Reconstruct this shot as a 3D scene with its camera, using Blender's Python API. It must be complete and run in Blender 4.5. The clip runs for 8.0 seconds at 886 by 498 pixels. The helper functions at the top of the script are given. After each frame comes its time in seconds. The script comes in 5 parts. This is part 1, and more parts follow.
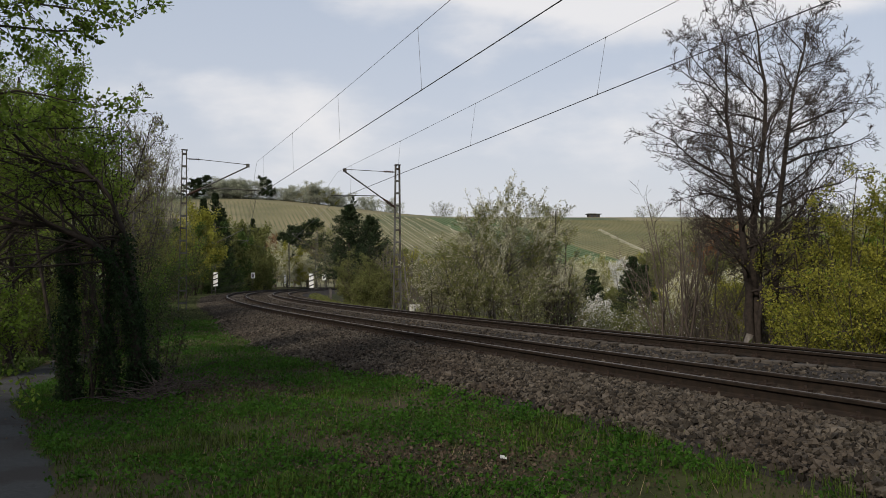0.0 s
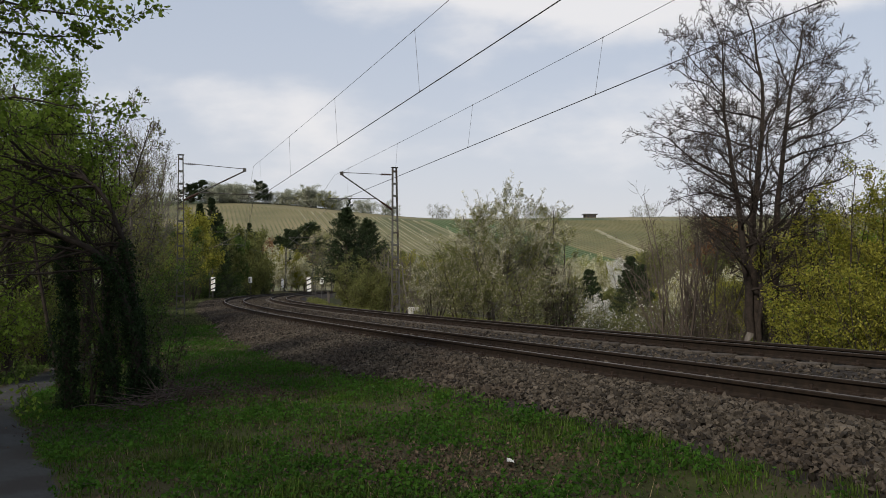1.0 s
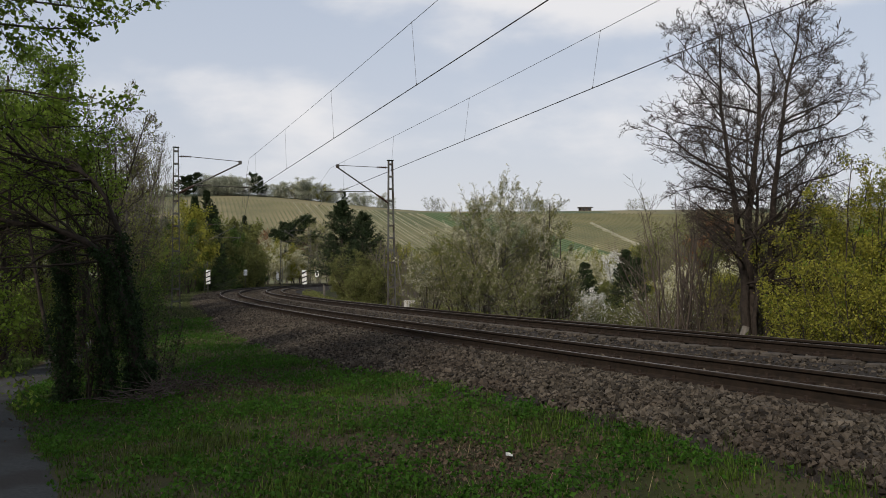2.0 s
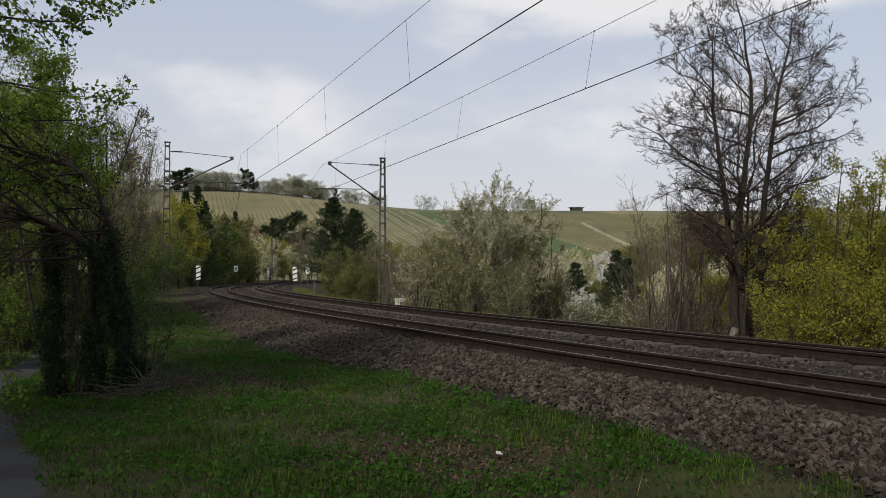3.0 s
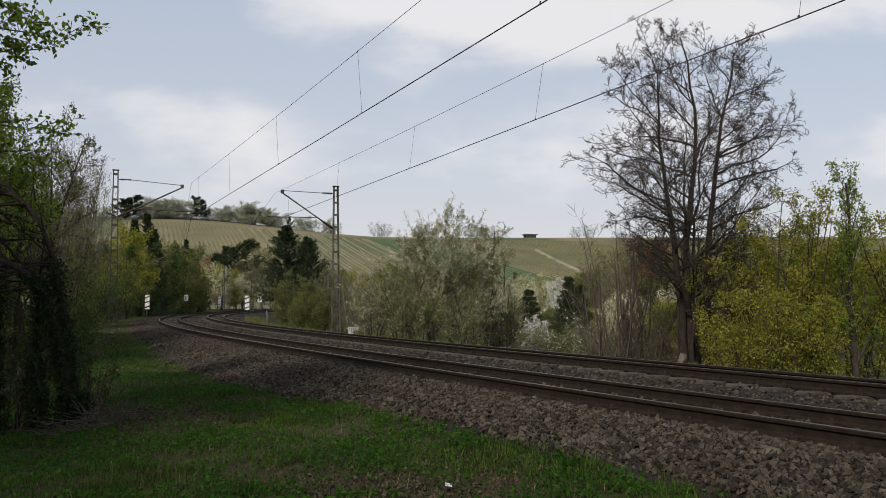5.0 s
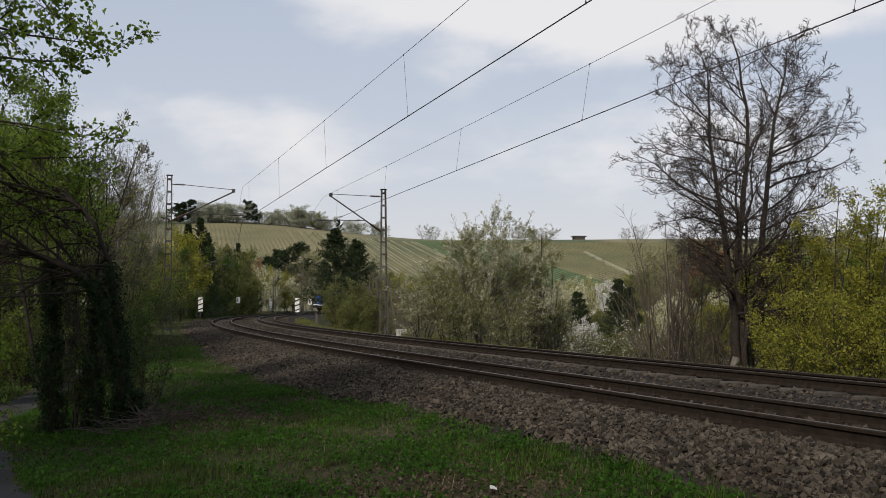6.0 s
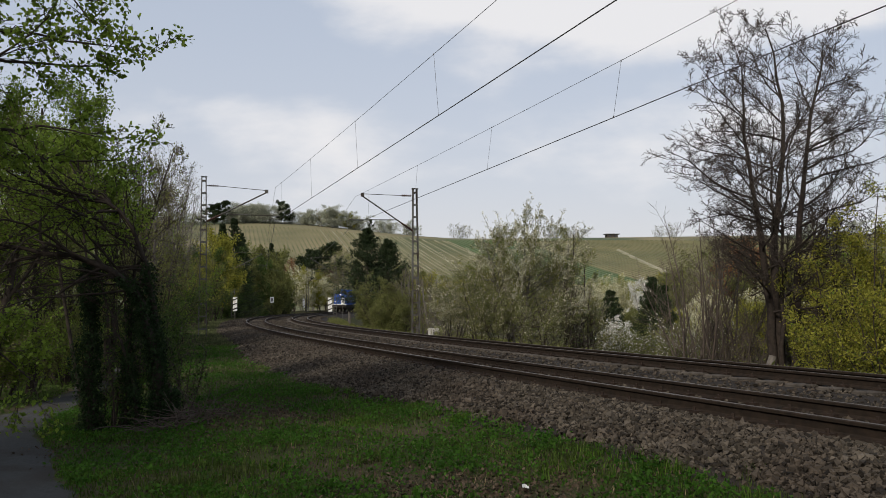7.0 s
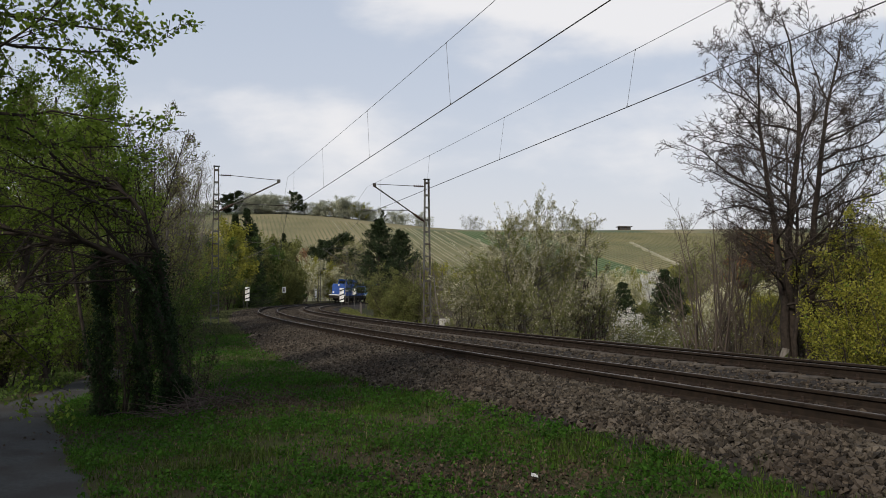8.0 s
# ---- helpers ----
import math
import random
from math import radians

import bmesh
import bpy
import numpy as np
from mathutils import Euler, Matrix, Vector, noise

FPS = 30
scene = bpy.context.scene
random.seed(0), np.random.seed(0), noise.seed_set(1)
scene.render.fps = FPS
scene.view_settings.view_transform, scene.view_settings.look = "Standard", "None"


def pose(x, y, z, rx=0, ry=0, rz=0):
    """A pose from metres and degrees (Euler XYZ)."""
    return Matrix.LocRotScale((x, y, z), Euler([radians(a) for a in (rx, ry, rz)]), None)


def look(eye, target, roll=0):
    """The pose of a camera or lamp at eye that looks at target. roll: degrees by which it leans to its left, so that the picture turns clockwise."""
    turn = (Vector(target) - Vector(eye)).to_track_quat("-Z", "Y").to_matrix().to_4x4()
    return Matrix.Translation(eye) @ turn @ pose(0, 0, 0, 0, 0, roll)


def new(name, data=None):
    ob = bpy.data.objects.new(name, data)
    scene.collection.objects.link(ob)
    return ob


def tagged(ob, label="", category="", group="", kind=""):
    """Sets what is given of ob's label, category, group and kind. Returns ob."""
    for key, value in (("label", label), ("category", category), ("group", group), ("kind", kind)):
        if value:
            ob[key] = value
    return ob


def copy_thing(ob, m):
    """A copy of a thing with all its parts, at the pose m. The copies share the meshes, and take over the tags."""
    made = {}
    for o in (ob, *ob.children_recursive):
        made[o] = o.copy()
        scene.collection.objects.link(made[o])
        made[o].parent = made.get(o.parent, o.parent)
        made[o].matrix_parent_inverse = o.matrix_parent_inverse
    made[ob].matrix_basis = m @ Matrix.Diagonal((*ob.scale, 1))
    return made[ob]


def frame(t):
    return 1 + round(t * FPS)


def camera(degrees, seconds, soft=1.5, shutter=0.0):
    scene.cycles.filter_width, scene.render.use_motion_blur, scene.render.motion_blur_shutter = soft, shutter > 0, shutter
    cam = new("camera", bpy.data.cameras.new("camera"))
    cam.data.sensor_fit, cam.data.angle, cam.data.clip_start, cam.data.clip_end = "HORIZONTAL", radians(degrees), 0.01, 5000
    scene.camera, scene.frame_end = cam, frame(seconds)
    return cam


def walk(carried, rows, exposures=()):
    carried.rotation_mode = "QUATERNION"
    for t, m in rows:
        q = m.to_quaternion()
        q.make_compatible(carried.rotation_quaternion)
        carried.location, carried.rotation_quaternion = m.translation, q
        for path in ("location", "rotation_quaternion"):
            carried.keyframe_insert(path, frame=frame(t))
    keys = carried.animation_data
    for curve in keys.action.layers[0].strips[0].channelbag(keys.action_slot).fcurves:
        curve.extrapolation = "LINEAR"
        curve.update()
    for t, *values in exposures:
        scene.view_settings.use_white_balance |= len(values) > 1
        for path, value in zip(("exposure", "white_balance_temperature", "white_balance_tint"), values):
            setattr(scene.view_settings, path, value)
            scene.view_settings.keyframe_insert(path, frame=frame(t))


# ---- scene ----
cam = camera(57.8, 8.0, soft=0.85)
# ---------------------------------------------------------------- camera
PATH = [
    (0, (0.016, -0.001, 1.618), (0.015, 1.998, 1.701), 0.0),
    (0.5, (-0.012, 0.016, 1.619), (-0.011, 2.014, 1.709), -0.3),
    (1, (-0.048, 0.049, 1.624), (-0.041, 2.047, 1.712), -0.7),
    (1.5, (-0.069, 0.06, 1.637), (-0.057, 2.059, 1.715), -0.8),
    (3, (-0.097, 0.049, 1.637), (-0.056, 2.048, 1.703), 0.0),
    (3.5, (-0.085, 0.047, 1.636), (-0.039, 2.046, 1.704), 0.2),
    (4, (-0.063, 0.086, 1.638), (0.006, 2.084, 1.709), 0.0),
    (4.2, (-0.044, 0.085, 1.642), (0.056, 2.08, 1.749), -0.2),
    (5.3, (-0.042, -0.031, 1.684), (0.113, 1.958, 1.819), -0.4),
    (5.5, (-0.033, -0.004, 1.674), (0.093, 1.987, 1.811), -0.3),
    (6, (-0.003, -0.007, 1.674), (0.031, 1.988, 1.814), -0.4),
    (6.5, (0.005, -0.044, 1.681), (-0.009, 1.951, 1.821), -0.5),
    (7, (0.006, -0.023, 1.674), (-0.039, 1.972, 1.812), -0.6),
    (7.5, (-0.001, -0.003, 1.668), (-0.066, 1.992, 1.804), -0.5),
    (8, (0.021, 0.033, 1.638), (-0.054, 2.028, 1.755), -0.2),
]
walk(cam, [(t, look(eye, target, roll)) for t, eye, target, roll in PATH], exposures=[(0.0, 0.04), (4.0, 0.03), (5.5, 0.03), (7.0, 0.05), (8.0, 0.09)])

# ---------------------------------------------------------------- world and sun
SUN_AZ, SUN_EL = -150.0, 37.0      # degrees: clockwise from +y, above the horizon


def make_world():
    w = bpy.data.worlds.new("sky")
    scene.world = w
    w.use_nodes = True
    nt = w.node_tree
    nt.nodes.clear()
    N, L = nt.nodes.new, nt.links.new
    out, bg = N("ShaderNodeOutputWorld"), N("ShaderNodeBackground")
    sky = N("ShaderNodeTexSky")
    sky.sky_type, sky.sun_disc = "NISHITA", False
    sky.sun_elevation, sky.sun_rotation = radians(SUN_EL), radians(SUN_AZ)
    sky.air_density, sky.dust_density, sky.ozone_density = 1.0, 2.5, 1.0
    gain = N("ShaderNodeVectorMath")
    gain.operation = "SCALE"
    gain.inputs["Scale"].default_value = SKY_GAIN
    L(sky.outputs[0], gain.inputs[0])

    def math_node(kind, a, b=None):
        n = N("ShaderNodeMath")
        n.operation = kind
        for k, v in enumerate((a, b)):
            if v is None:
                continue
            if isinstance(v, (int, float)):
                n.inputs[k].default_value = v
            else:
                L(v, n.inputs[k])
        return n.outputs[0]

    co = N("ShaderNodeTexCoord")
    sep = N("ShaderNodeSeparateXYZ")
    L(co.outputs["Generated"], sep.inputs[0])
    ahead = math_node("ADD", math_node("ABSOLUTE", sep.outputs[1]), 0.25)
    u, v = math_node("DIVIDE", sep.outputs[0], ahead), math_node("DIVIDE", sep.outputs[2], ahead)
    # noise on a flat layer of cloud
    flat = N("ShaderNodeCombineXYZ")
    L(math_node("MULTIPLY", u, 1.0), flat.inputs[0]), L(math_node("MULTIPLY", v, 2.2), flat.inputs[1])
    L(math_node("MULTIPLY", sep.outputs[1], 0.6), flat.inputs[2])
    nz = N("ShaderNodeTexNoise")
    nz.inputs["Scale"].default_value, nz.inputs["Detail"].default_value = 3.2, 7
    nz.inputs["Roughness"].default_value = 0.52
    L(flat.outputs[0], nz.inputs["Vector"])
    total = math_node("SUBTRACT", nz.outputs[0], 0.5)
    for cu, cv, wu, wv, amount in CLOUDS:
        du, dv = math_node("DIVIDE", math_node("SUBTRACT", u, cu), wu), math_node("DIVIDE", math_node("SUBTRACT", v, cv), wv)
        q = math_node("ADD", math_node("MULTIPLY", du, du), math_node("MULTIPLY", dv, dv))
        total = math_node("ADD", total, math_node("MULTIPLY", math_node("EXPONENT", math_node("MULTIPLY", q, -1.0)), amount))
    cloud = N("ShaderNodeMapRange")
    cloud.interpolation_type = "SMOOTHSTEP"
    cloud.inputs["From Min"].default_value, cloud.inputs["From Max"].default_value = 0.05, 0.26
    L(total, cloud.inputs[0])
    veil = N("ShaderNodeMix")          # thin high haze over the blue
    veil.data_type = "RGBA"
    veil.inputs["Factor"].default_value = 0.66
    L(gain.outputs[0], veil.inputs["A"])
    veil.inputs["B"].default_value = (0.555, 0.628, 0.755, 1)
    low = N("ShaderNodeMix")           # paler towards the horizon
    low.data_type = "RGBA"
    L(math_node("MULTIPLY", math_node("EXPONENT", math_node("MULTIPLY", math_node("ABSOLUTE", v), -6.5)), 0.95), low.inputs["Factor"])
    L(veil.outputs["Result"], low.inputs["A"])
    low.inputs["B"].default_value = (0.755, 0.73, 0.73, 1)
    mix = N("ShaderNodeMix")
    mix.data_type = "RGBA"
    L(math_node("MULTIPLY", cloud.outputs[0], 0.85), mix.inputs["Factor"])
    L(low.outputs["Result"], mix.inputs["A"])
    mix.inputs["B"].default_value = (0.845, 0.83, 0.835, 1)
    L(mix.outputs["Result"], bg.inputs[0])
    bg.inputs[1].default_value = 1.0
    L(bg.outputs[0], out.inputs[0])


SKY_GAIN = 0.10
# soft cloud banks: bearing, height (tangents), half widths, strength
CLOUDS = [(0.07, 0.325, 0.17, 0.070, 0.36), (0.22, 0.27, 0.14, 0.035, 0.18), (0.42, 0.29, 0.13, 0.055, 0.32), (-0.32, 0.345, 0.10, 0.035, 0.30), (0.55, 0.16, 0.14, 0.07, 0.22), (-0.02, 0.15, 0.38, 0.05, 0.12), (-1.6, 0.5, 0.6, 0.2, 0.3), (1.7, 0.4, 0.7, 0.2, 0.3)]
make_world()

sun = new("sun", bpy.data.lights.new("sun", "SUN"))
sun.data.energy, sun.data.angle, sun.data.color = 3.0, radians(10.0), (1.0, 0.91, 0.78)
sun.matrix_world = look((0, 0, 50), (-50 * math.sin(radians(SUN_AZ)), -50 * math.cos(radians(SUN_AZ)), 50 - 50 * math.tan(radians(SUN_EL))))


# ---------------------------------------------------------------- materials
def mat(name, a, b, scale=3.0, rough=0.85, bump=0.0, bump_scale=30.0, metal=0.0, island=0.0, obj=0.0,
        third=None, third_scale=0.6, translucent=0.0, contrast=0.2, spec=0.1):
    """Two colours mixed by noise, a third one by larger noise; brightness varies by island or by object."""
    m = bpy.data.materials.new(name)
    m.use_nodes = True
    nt = m.node_tree
    N, L = nt.nodes.new, nt.links.new
    p = nt.nodes["Principled BSDF"]
    p.inputs["Roughness"].default_value, p.inputs["Metallic"].default_value = rough, metal
    p.inputs["Specular IOR Level"].default_value = spec
    geo = N("ShaderNodeNewGeometry")
    co = N("ShaderNodeTexCoord")
    n1 = N("ShaderNodeTexNoise")
    n1.inputs["Scale"].default_value, n1.inputs["Detail"].default_value = scale, 6
    L(geo.outputs["Position"] if not obj else co.outputs["Object"], n1.inputs["Vector"])
    r1 = N("ShaderNodeMapRange")
    r1.inputs["From Min"].default_value, r1.inputs["From Max"].default_value = 0.5 - contrast, 0.5 + contrast
    L(n1.outputs[0], r1.inputs[0])
    mx = N("ShaderNodeMix")
    mx.data_type = "RGBA"
    mx.inputs["A"].default_value, mx.inputs["B"].default_value = (*a, 1), (*b, 1)
    L(r1.outputs[0], mx.inputs["Factor"])
    col = mx.outputs["Result"]
    if third:
        n3 = N("ShaderNodeTexNoise")
        n3.inputs["Scale"].default_value, n3.inputs["Detail"].default_value = third_scale, 5
        L(geo.outputs["Position"], n3.inputs["Vector"])
        r3 = N("ShaderNodeMapRange")
        r3.inputs["From Min"].default_value, r3.inputs["From Max"].default_value = 0.47, 0.62
        L(n3.outputs[0], r3.inputs[0])
        m3 = N("ShaderNodeMix")
        m3.data_type = "RGBA"
        m3.inputs["B"].default_value = (*third, 1)
        L(r3.outputs[0], m3.inputs["Factor"]), L(col, m3.inputs["A"])
        col = m3.outputs["Result"]
    if island or obj:
        if island:
            rnd = geo.outputs["Random Per Island"]
        else:
            rnd = N("ShaderNodeObjectInfo").outputs["Random"]
        rr = N("ShaderNodeMapRange")
        amount = island or obj
        rr.inputs["To Min"].default_value, rr.inputs["To Max"].default_value = 1 - amount, 1 + amount
        L(rnd, rr.inputs[0])
        sc = N("ShaderNodeVectorMath")
        sc.operation = "SCALE"
        L(col, sc.inputs[0]), L(rr.outputs[0], sc.inputs["Scale"])
        col = sc.outputs[0]
    L(col, p.inputs["Base Color"])
    if bump:
        nb = N("ShaderNodeTexNoise")
        nb.inputs["Scale"].default_value, nb.inputs["Detail"].default_value = bump_scale, 5
        L(geo.outputs["Position"], nb.inputs["Vector"])
        bp = N("ShaderNodeBump")
        bp.inputs["Strength"].default_value, bp.inputs["Distance"].default_value = bump, 0.02
        L(nb.outputs[0], bp.inputs["Height"]), L(bp.outputs[0], p.inputs["Normal"])
    if translucent:
        tr = N("ShaderNodeBsdfTranslucent")
        L(col, tr.inputs[0])
        ms = N("ShaderNodeMixShader")
        ms.inputs[0].default_value = translucent
        L(p.outputs[0], ms.inputs[1]), L(tr.outputs[0], ms.inputs[2])
        L(ms.outputs[0], nt.nodes["Material Output"].inputs[0])
    return m


M = {
    "ground": mat("grassy_soil", (0.022, 0.026, 0.009), (0.044, 0.047, 0.016), 2.5, 0.95, 0.6, 25, third=(0.055, 0.042, 0.026), third_scale=0.45),
    "hill": mat("hill_grass", (0.115, 0.115, 0.065), (0.21, 0.18, 0.105), 0.035, 0.95, third=(0.075, 0.095, 0.055), third_scale=0.011),
    "ballast": mat("ballast_bed", (0.014, 0.012, 0.010), (0.036, 0.030, 0.026), 14, 0.9, 0.9, 22),
    "stone": mat("ballast_stone", (0.033, 0.028, 0.022), (0.072, 0.060, 0.047), 5, 0.85, 0.3, 60, island=0.75, third=(0.045, 0.036, 0.028), third_scale=0.8),
    "rust": mat("rusty_rail_steel", (0.016, 0.0125, 0.010), (0.033, 0.0235, 0.0175), 12, 0.75, 0.2, 80, metal=0.2),
    "rail_top": mat("worn_rail_head", (0.085, 0.070, 0.058), (0.13, 0.11, 0.095), 8, 0.5, metal=0.6),
    "sleeper": mat("sleeper_concrete", (0.050, 0.043, 0.036), (0.088, 0.076, 0.065), 6, 0.9, 0.4, 40, obj=0.2),
    "clip": mat("rail_clip_steel", (0.025, 0.018, 0.015), (0.045, 0.032, 0.025), 20, 0.7, metal=0.3),
    "mast": mat("mast_steel", (0.075, 0.076, 0.070), (0.12, 0.118, 0.108), 6, 0.65, metal=0.2, third=(0.060, 0.049, 0.040), third_scale=1.5),
    "wire": mat("copper_wire", (0.05, 0.045, 0.045), (0.07, 0.065, 0.06), 5, 0.5, metal=0.5),
    "insulator": mat("brown_insulator", (0.05, 0.028, 0.02), (0.06, 0.035, 0.025), 8, 0.3),
    "white": mat("white_paint", (0.72, 0.72, 0.70), (0.80, 0.80, 0.78), 9, 0.6, third=(0.60, 0.58, 0.53), third_scale=4),
    "black": mat("black_paint", (0.015, 0.015, 0.016), (0.025, 0.025, 0.026), 9, 0.6),
    "concrete": mat("pale_concrete", (0.42, 0.41, 0.38), (0.55, 0.53, 0.50), 8, 0.85, 0.3, 40),
    "asphalt": mat("path_asphalt", (0.040, 0.041, 0.041), (0.062, 0.062, 0.060), 25, 0.9, 0.4, 120, third=(0.038, 0.035, 0.032), third_scale=1.2),
    "bark": mat("dark_bark", (0.030, 0.024, 0.020), (0.065, 0.053, 0.044), 9, 0.95, 0.8, 30),
    "bark_black": mat("blackish_bark", (0.020, 0.016, 0.014), (0.045, 0.036, 0.030), 9, 0.95, 0.8, 30),
    "bark_grey": mat("grey_bark", (0.085, 0.075, 0.066), (0.15, 0.135, 0.12), 7, 0.95, 0.6, 30),
    "twig": mat("brown_twigs", (0.055, 0.042, 0.036), (0.095, 0.075, 0.064), 3, 0.95),
    "twig_mauve": mat("mauve_twigs", (0.070, 0.056, 0.047), (0.115, 0.094, 0.080), 2, 0.95),
    "leaf_dark": mat("dark_leaves", (0.050, 0.080, 0.020), (0.090, 0.135, 0.034), 1.5, 0.6, island=0.4, translucent=0.5),
    "leaf_green": mat("fresh_leaves", (0.110, 0.170, 0.022), (0.175, 0.240, 0.036), 1.2, 0.6, island=0.4, translucent=0.5),
    "leaf_olive": mat("olive_leaves", (0.120, 0.130, 0.040), (0.185, 0.190, 0.066), 1.0, 0.7, island=0.4, translucent=0.5),
    "leaf_yellow": mat("yellow_green_leaves", (0.190, 0.195, 0.030), (0.300, 0.285, 0.050), 1.0, 0.7, island=0.4, translucent=0.5),
    "ivy": mat("ivy_leaves", (0.014, 0.026, 0.010), (0.028, 0.048, 0.018), 3, 0.75, island=0.4, translucent=0.15),
    "blossom": mat("white_blossom", (0.66, 0.65, 0.60), (0.78, 0.77, 0.73), 2, 0.8, island=0.2, translucent=0.35),
    "cream": mat("cream_blossom", (0.48, 0.46, 0.31), (0.64, 0.62, 0.46), 2, 0.8, island=0.3, translucent=0.3),
    "needle": mat("spruce_needles", (0.019, 0.031, 0.013), (0.040, 0.056, 0.024), 2, 0.7, island=0.4, translucent=0.1),
    "grass": mat("grass_blades", (0.038, 0.078, 0.010), (0.072, 0.118, 0.016), 0.9, 0.7, island=0.6, translucent=0.35, third=(0.056, 0.072, 0.020), third_scale=0.8),
    "coarse_grass": mat("coarse_bank_grass", (0.062, 0.076, 0.032), (0.105, 0.112, 0.050), 0.8, 0.8, island=0.5, translucent=0.3),
    "dry": mat("dry_stalks", (0.15, 0.115, 0.065), (0.24, 0.19, 0.11), 2, 0.9, island=0.4, translucent=0.2),
    "litter": mat("dead_leaves", (0.050, 0.038, 0.028), (0.090, 0.066, 0.046), 4, 0.9, island=0.45),
    "weed": mat("broad_weed_leaves", (0.030, 0.080, 0.010), (0.056, 0.128, 0.016), 1.0, 0.6, island=0.4, translucent=0.5),
    # young leaves of the ridge trees, distance haze painted into the colour
    "leaf_hazed": mat("hazed_young_leaves", (0.29, 0.31, 0.235), (0.40, 0.41, 0.32), 0.3, 0.8, island=0.3, translucent=0.3),
    "leaf_copper": mat("copper_leaves", (0.16, 0.075, 0.035), (0.24, 0.12, 0.06), 1.0, 0.7, island=0.4, translucent=0.5),
    "blue": mat("blue_loco_paint", (0.006, 0.040, 0.19), (0.010, 0.055, 0.24), 2, 0.6, obj=0.05, spec=0.25),
    "pale_blue": mat("pale_blue_paint", (0.10, 0.22, 0.45), (0.13, 0.27, 0.50), 2, 0.4, obj=0.05, spec=0.5),
    "glass": mat("dark_window_glass", (0.01, 0.012, 0.014), (0.015, 0.017, 0.02), 2, 0.08, spec=0.8),
    "grime": mat("grimy_bogie_steel", (0.02, 0.018, 0.017), (0.04, 0.034, 0.03), 6, 0.8, metal=0.2),
    "roof": mat("grey_roof", (0.30, 0.31, 0.33), (0.38, 0.39, 0.41), 3, 0.5),
    "vine": mat("vine_rows", (0.105, 0.110, 0.060), (0.155, 0.150, 0.085), 0.05, 0.95),
    "vine_tan": mat("tan_vine_rows", (0.110, 0.112, 0.060), (0.165, 0.152, 0.082), 0.06, 0.95),
    "grass_far": mat("far_young_grass", (0.070, 0.100, 0.050), (0.095, 0.125, 0.062), 0.05, 0.95),
    "track_dirt": mat("pale_farm_track", (0.19, 0.185, 0.12), (0.30, 0.28, 0.20), 0.12, 0.95),
}


# ---------------------------------------------------------------- mesh helpers
def mesh_of(name, verts, faces, material=None, smooth=False):
    """faces: an array (n, 3 or 4) or a list of such arrays."""
    me = bpy.data.meshes.new(name)
    blocks = [np.asarray(f, np.int32) for f in (faces if isinstance(faces, list) else [faces]) if len(f)]
    verts = np.asarray(verts, np.float32)
    me.vertices.add(len(verts))
    me.vertices.foreach_set("co", verts.ravel())
    loops = np.concatenate([b.ravel() for b in blocks])
    sizes = np.concatenate([np.full(len(b), b.shape[1], np.int32) for b in blocks])
    me.loops.add(len(loops))
    me.loops.foreach_set("vertex_index", loops)
    me.polygons.add(len(sizes))
    me.polygons.foreach_set("loop_start", np.r_[0, np.cumsum(sizes)[:-1]].astype(np.int32))
    me.polygons.foreach_set("use_smooth", np.full(len(sizes), smooth))
    me.update(calc_edges=True)
    me.validate()
    if material:
        me.materials.append(material)
    return me


def put(name, me, parent=None, label=""):
    ob = new(name, me)
    if parent:
        ob.parent = parent
    return tagged(ob, label)


def part(name, bm, material, parent, label="", smooth=False):
    me = bpy.data.meshes.new(name)
    bm.to_mesh(me)
    bm.free()
    me.materials.append(material)
    if smooth:
        for p in me.polygons:
            p.use_smooth = True
    return put(name, me, parent, label)


def thing(name, m, label, category, group="", kind=""):
    ob = new(name)
    ob.matrix_world = m
    return tagged(ob, label, category, group, kind)


def box(bm, x0, x1, y0, y1, z0, z1, bevel=0.0):
    got = bmesh.ops.create_cube(bm, size=1.0, matrix=Matrix.Translation(((x0 + x1) / 2, (y0 + y1) / 2, (z0 + z1) / 2)) @ Matrix.Diagonal((x1 - x0, y1 - y0, z1 - z0, 1)))
    if bevel:
        edges = list({e for v in got["verts"] for e in v.link_edges})
        bmesh.ops.bevel(bm, geom=edges, offset=bevel, segments=2, affect="EDGES")
    return bm


def rod(bm, a, b, r, r2=None, sides=8):
    a, b = Vector(a), Vector(b)
    d = b - a
    m = Matrix.Translation((a + b) / 2) @ d.to_track_quat("Z", "Y").to_matrix().to_4x4()
    bmesh.ops.create_cone(bm, cap_ends=True, segments=sides, radius1=r, radius2=r if r2 is None else r2, depth=d.length, matrix=m)
    return bm


def strip(name, lines, material, closed=False, smooth=False):
    """A sheet through lines of equal length, given as an array (rows, points, 3)."""
    lines = np.asarray(lines, np.float32)
    r, n = lines.shape[:2]
    i = np.arange(r * n).reshape(r, n)
    if closed:
        i = np.concatenate([i, i[:1]])
    f = np.stack([i[:-1, :-1], i[:-1, 1:], i[1:, 1:], i[1:, :-1]], -1).reshape(-1, 4)
    return mesh_of(name, lines.reshape(-1, 3), f, material, smooth)


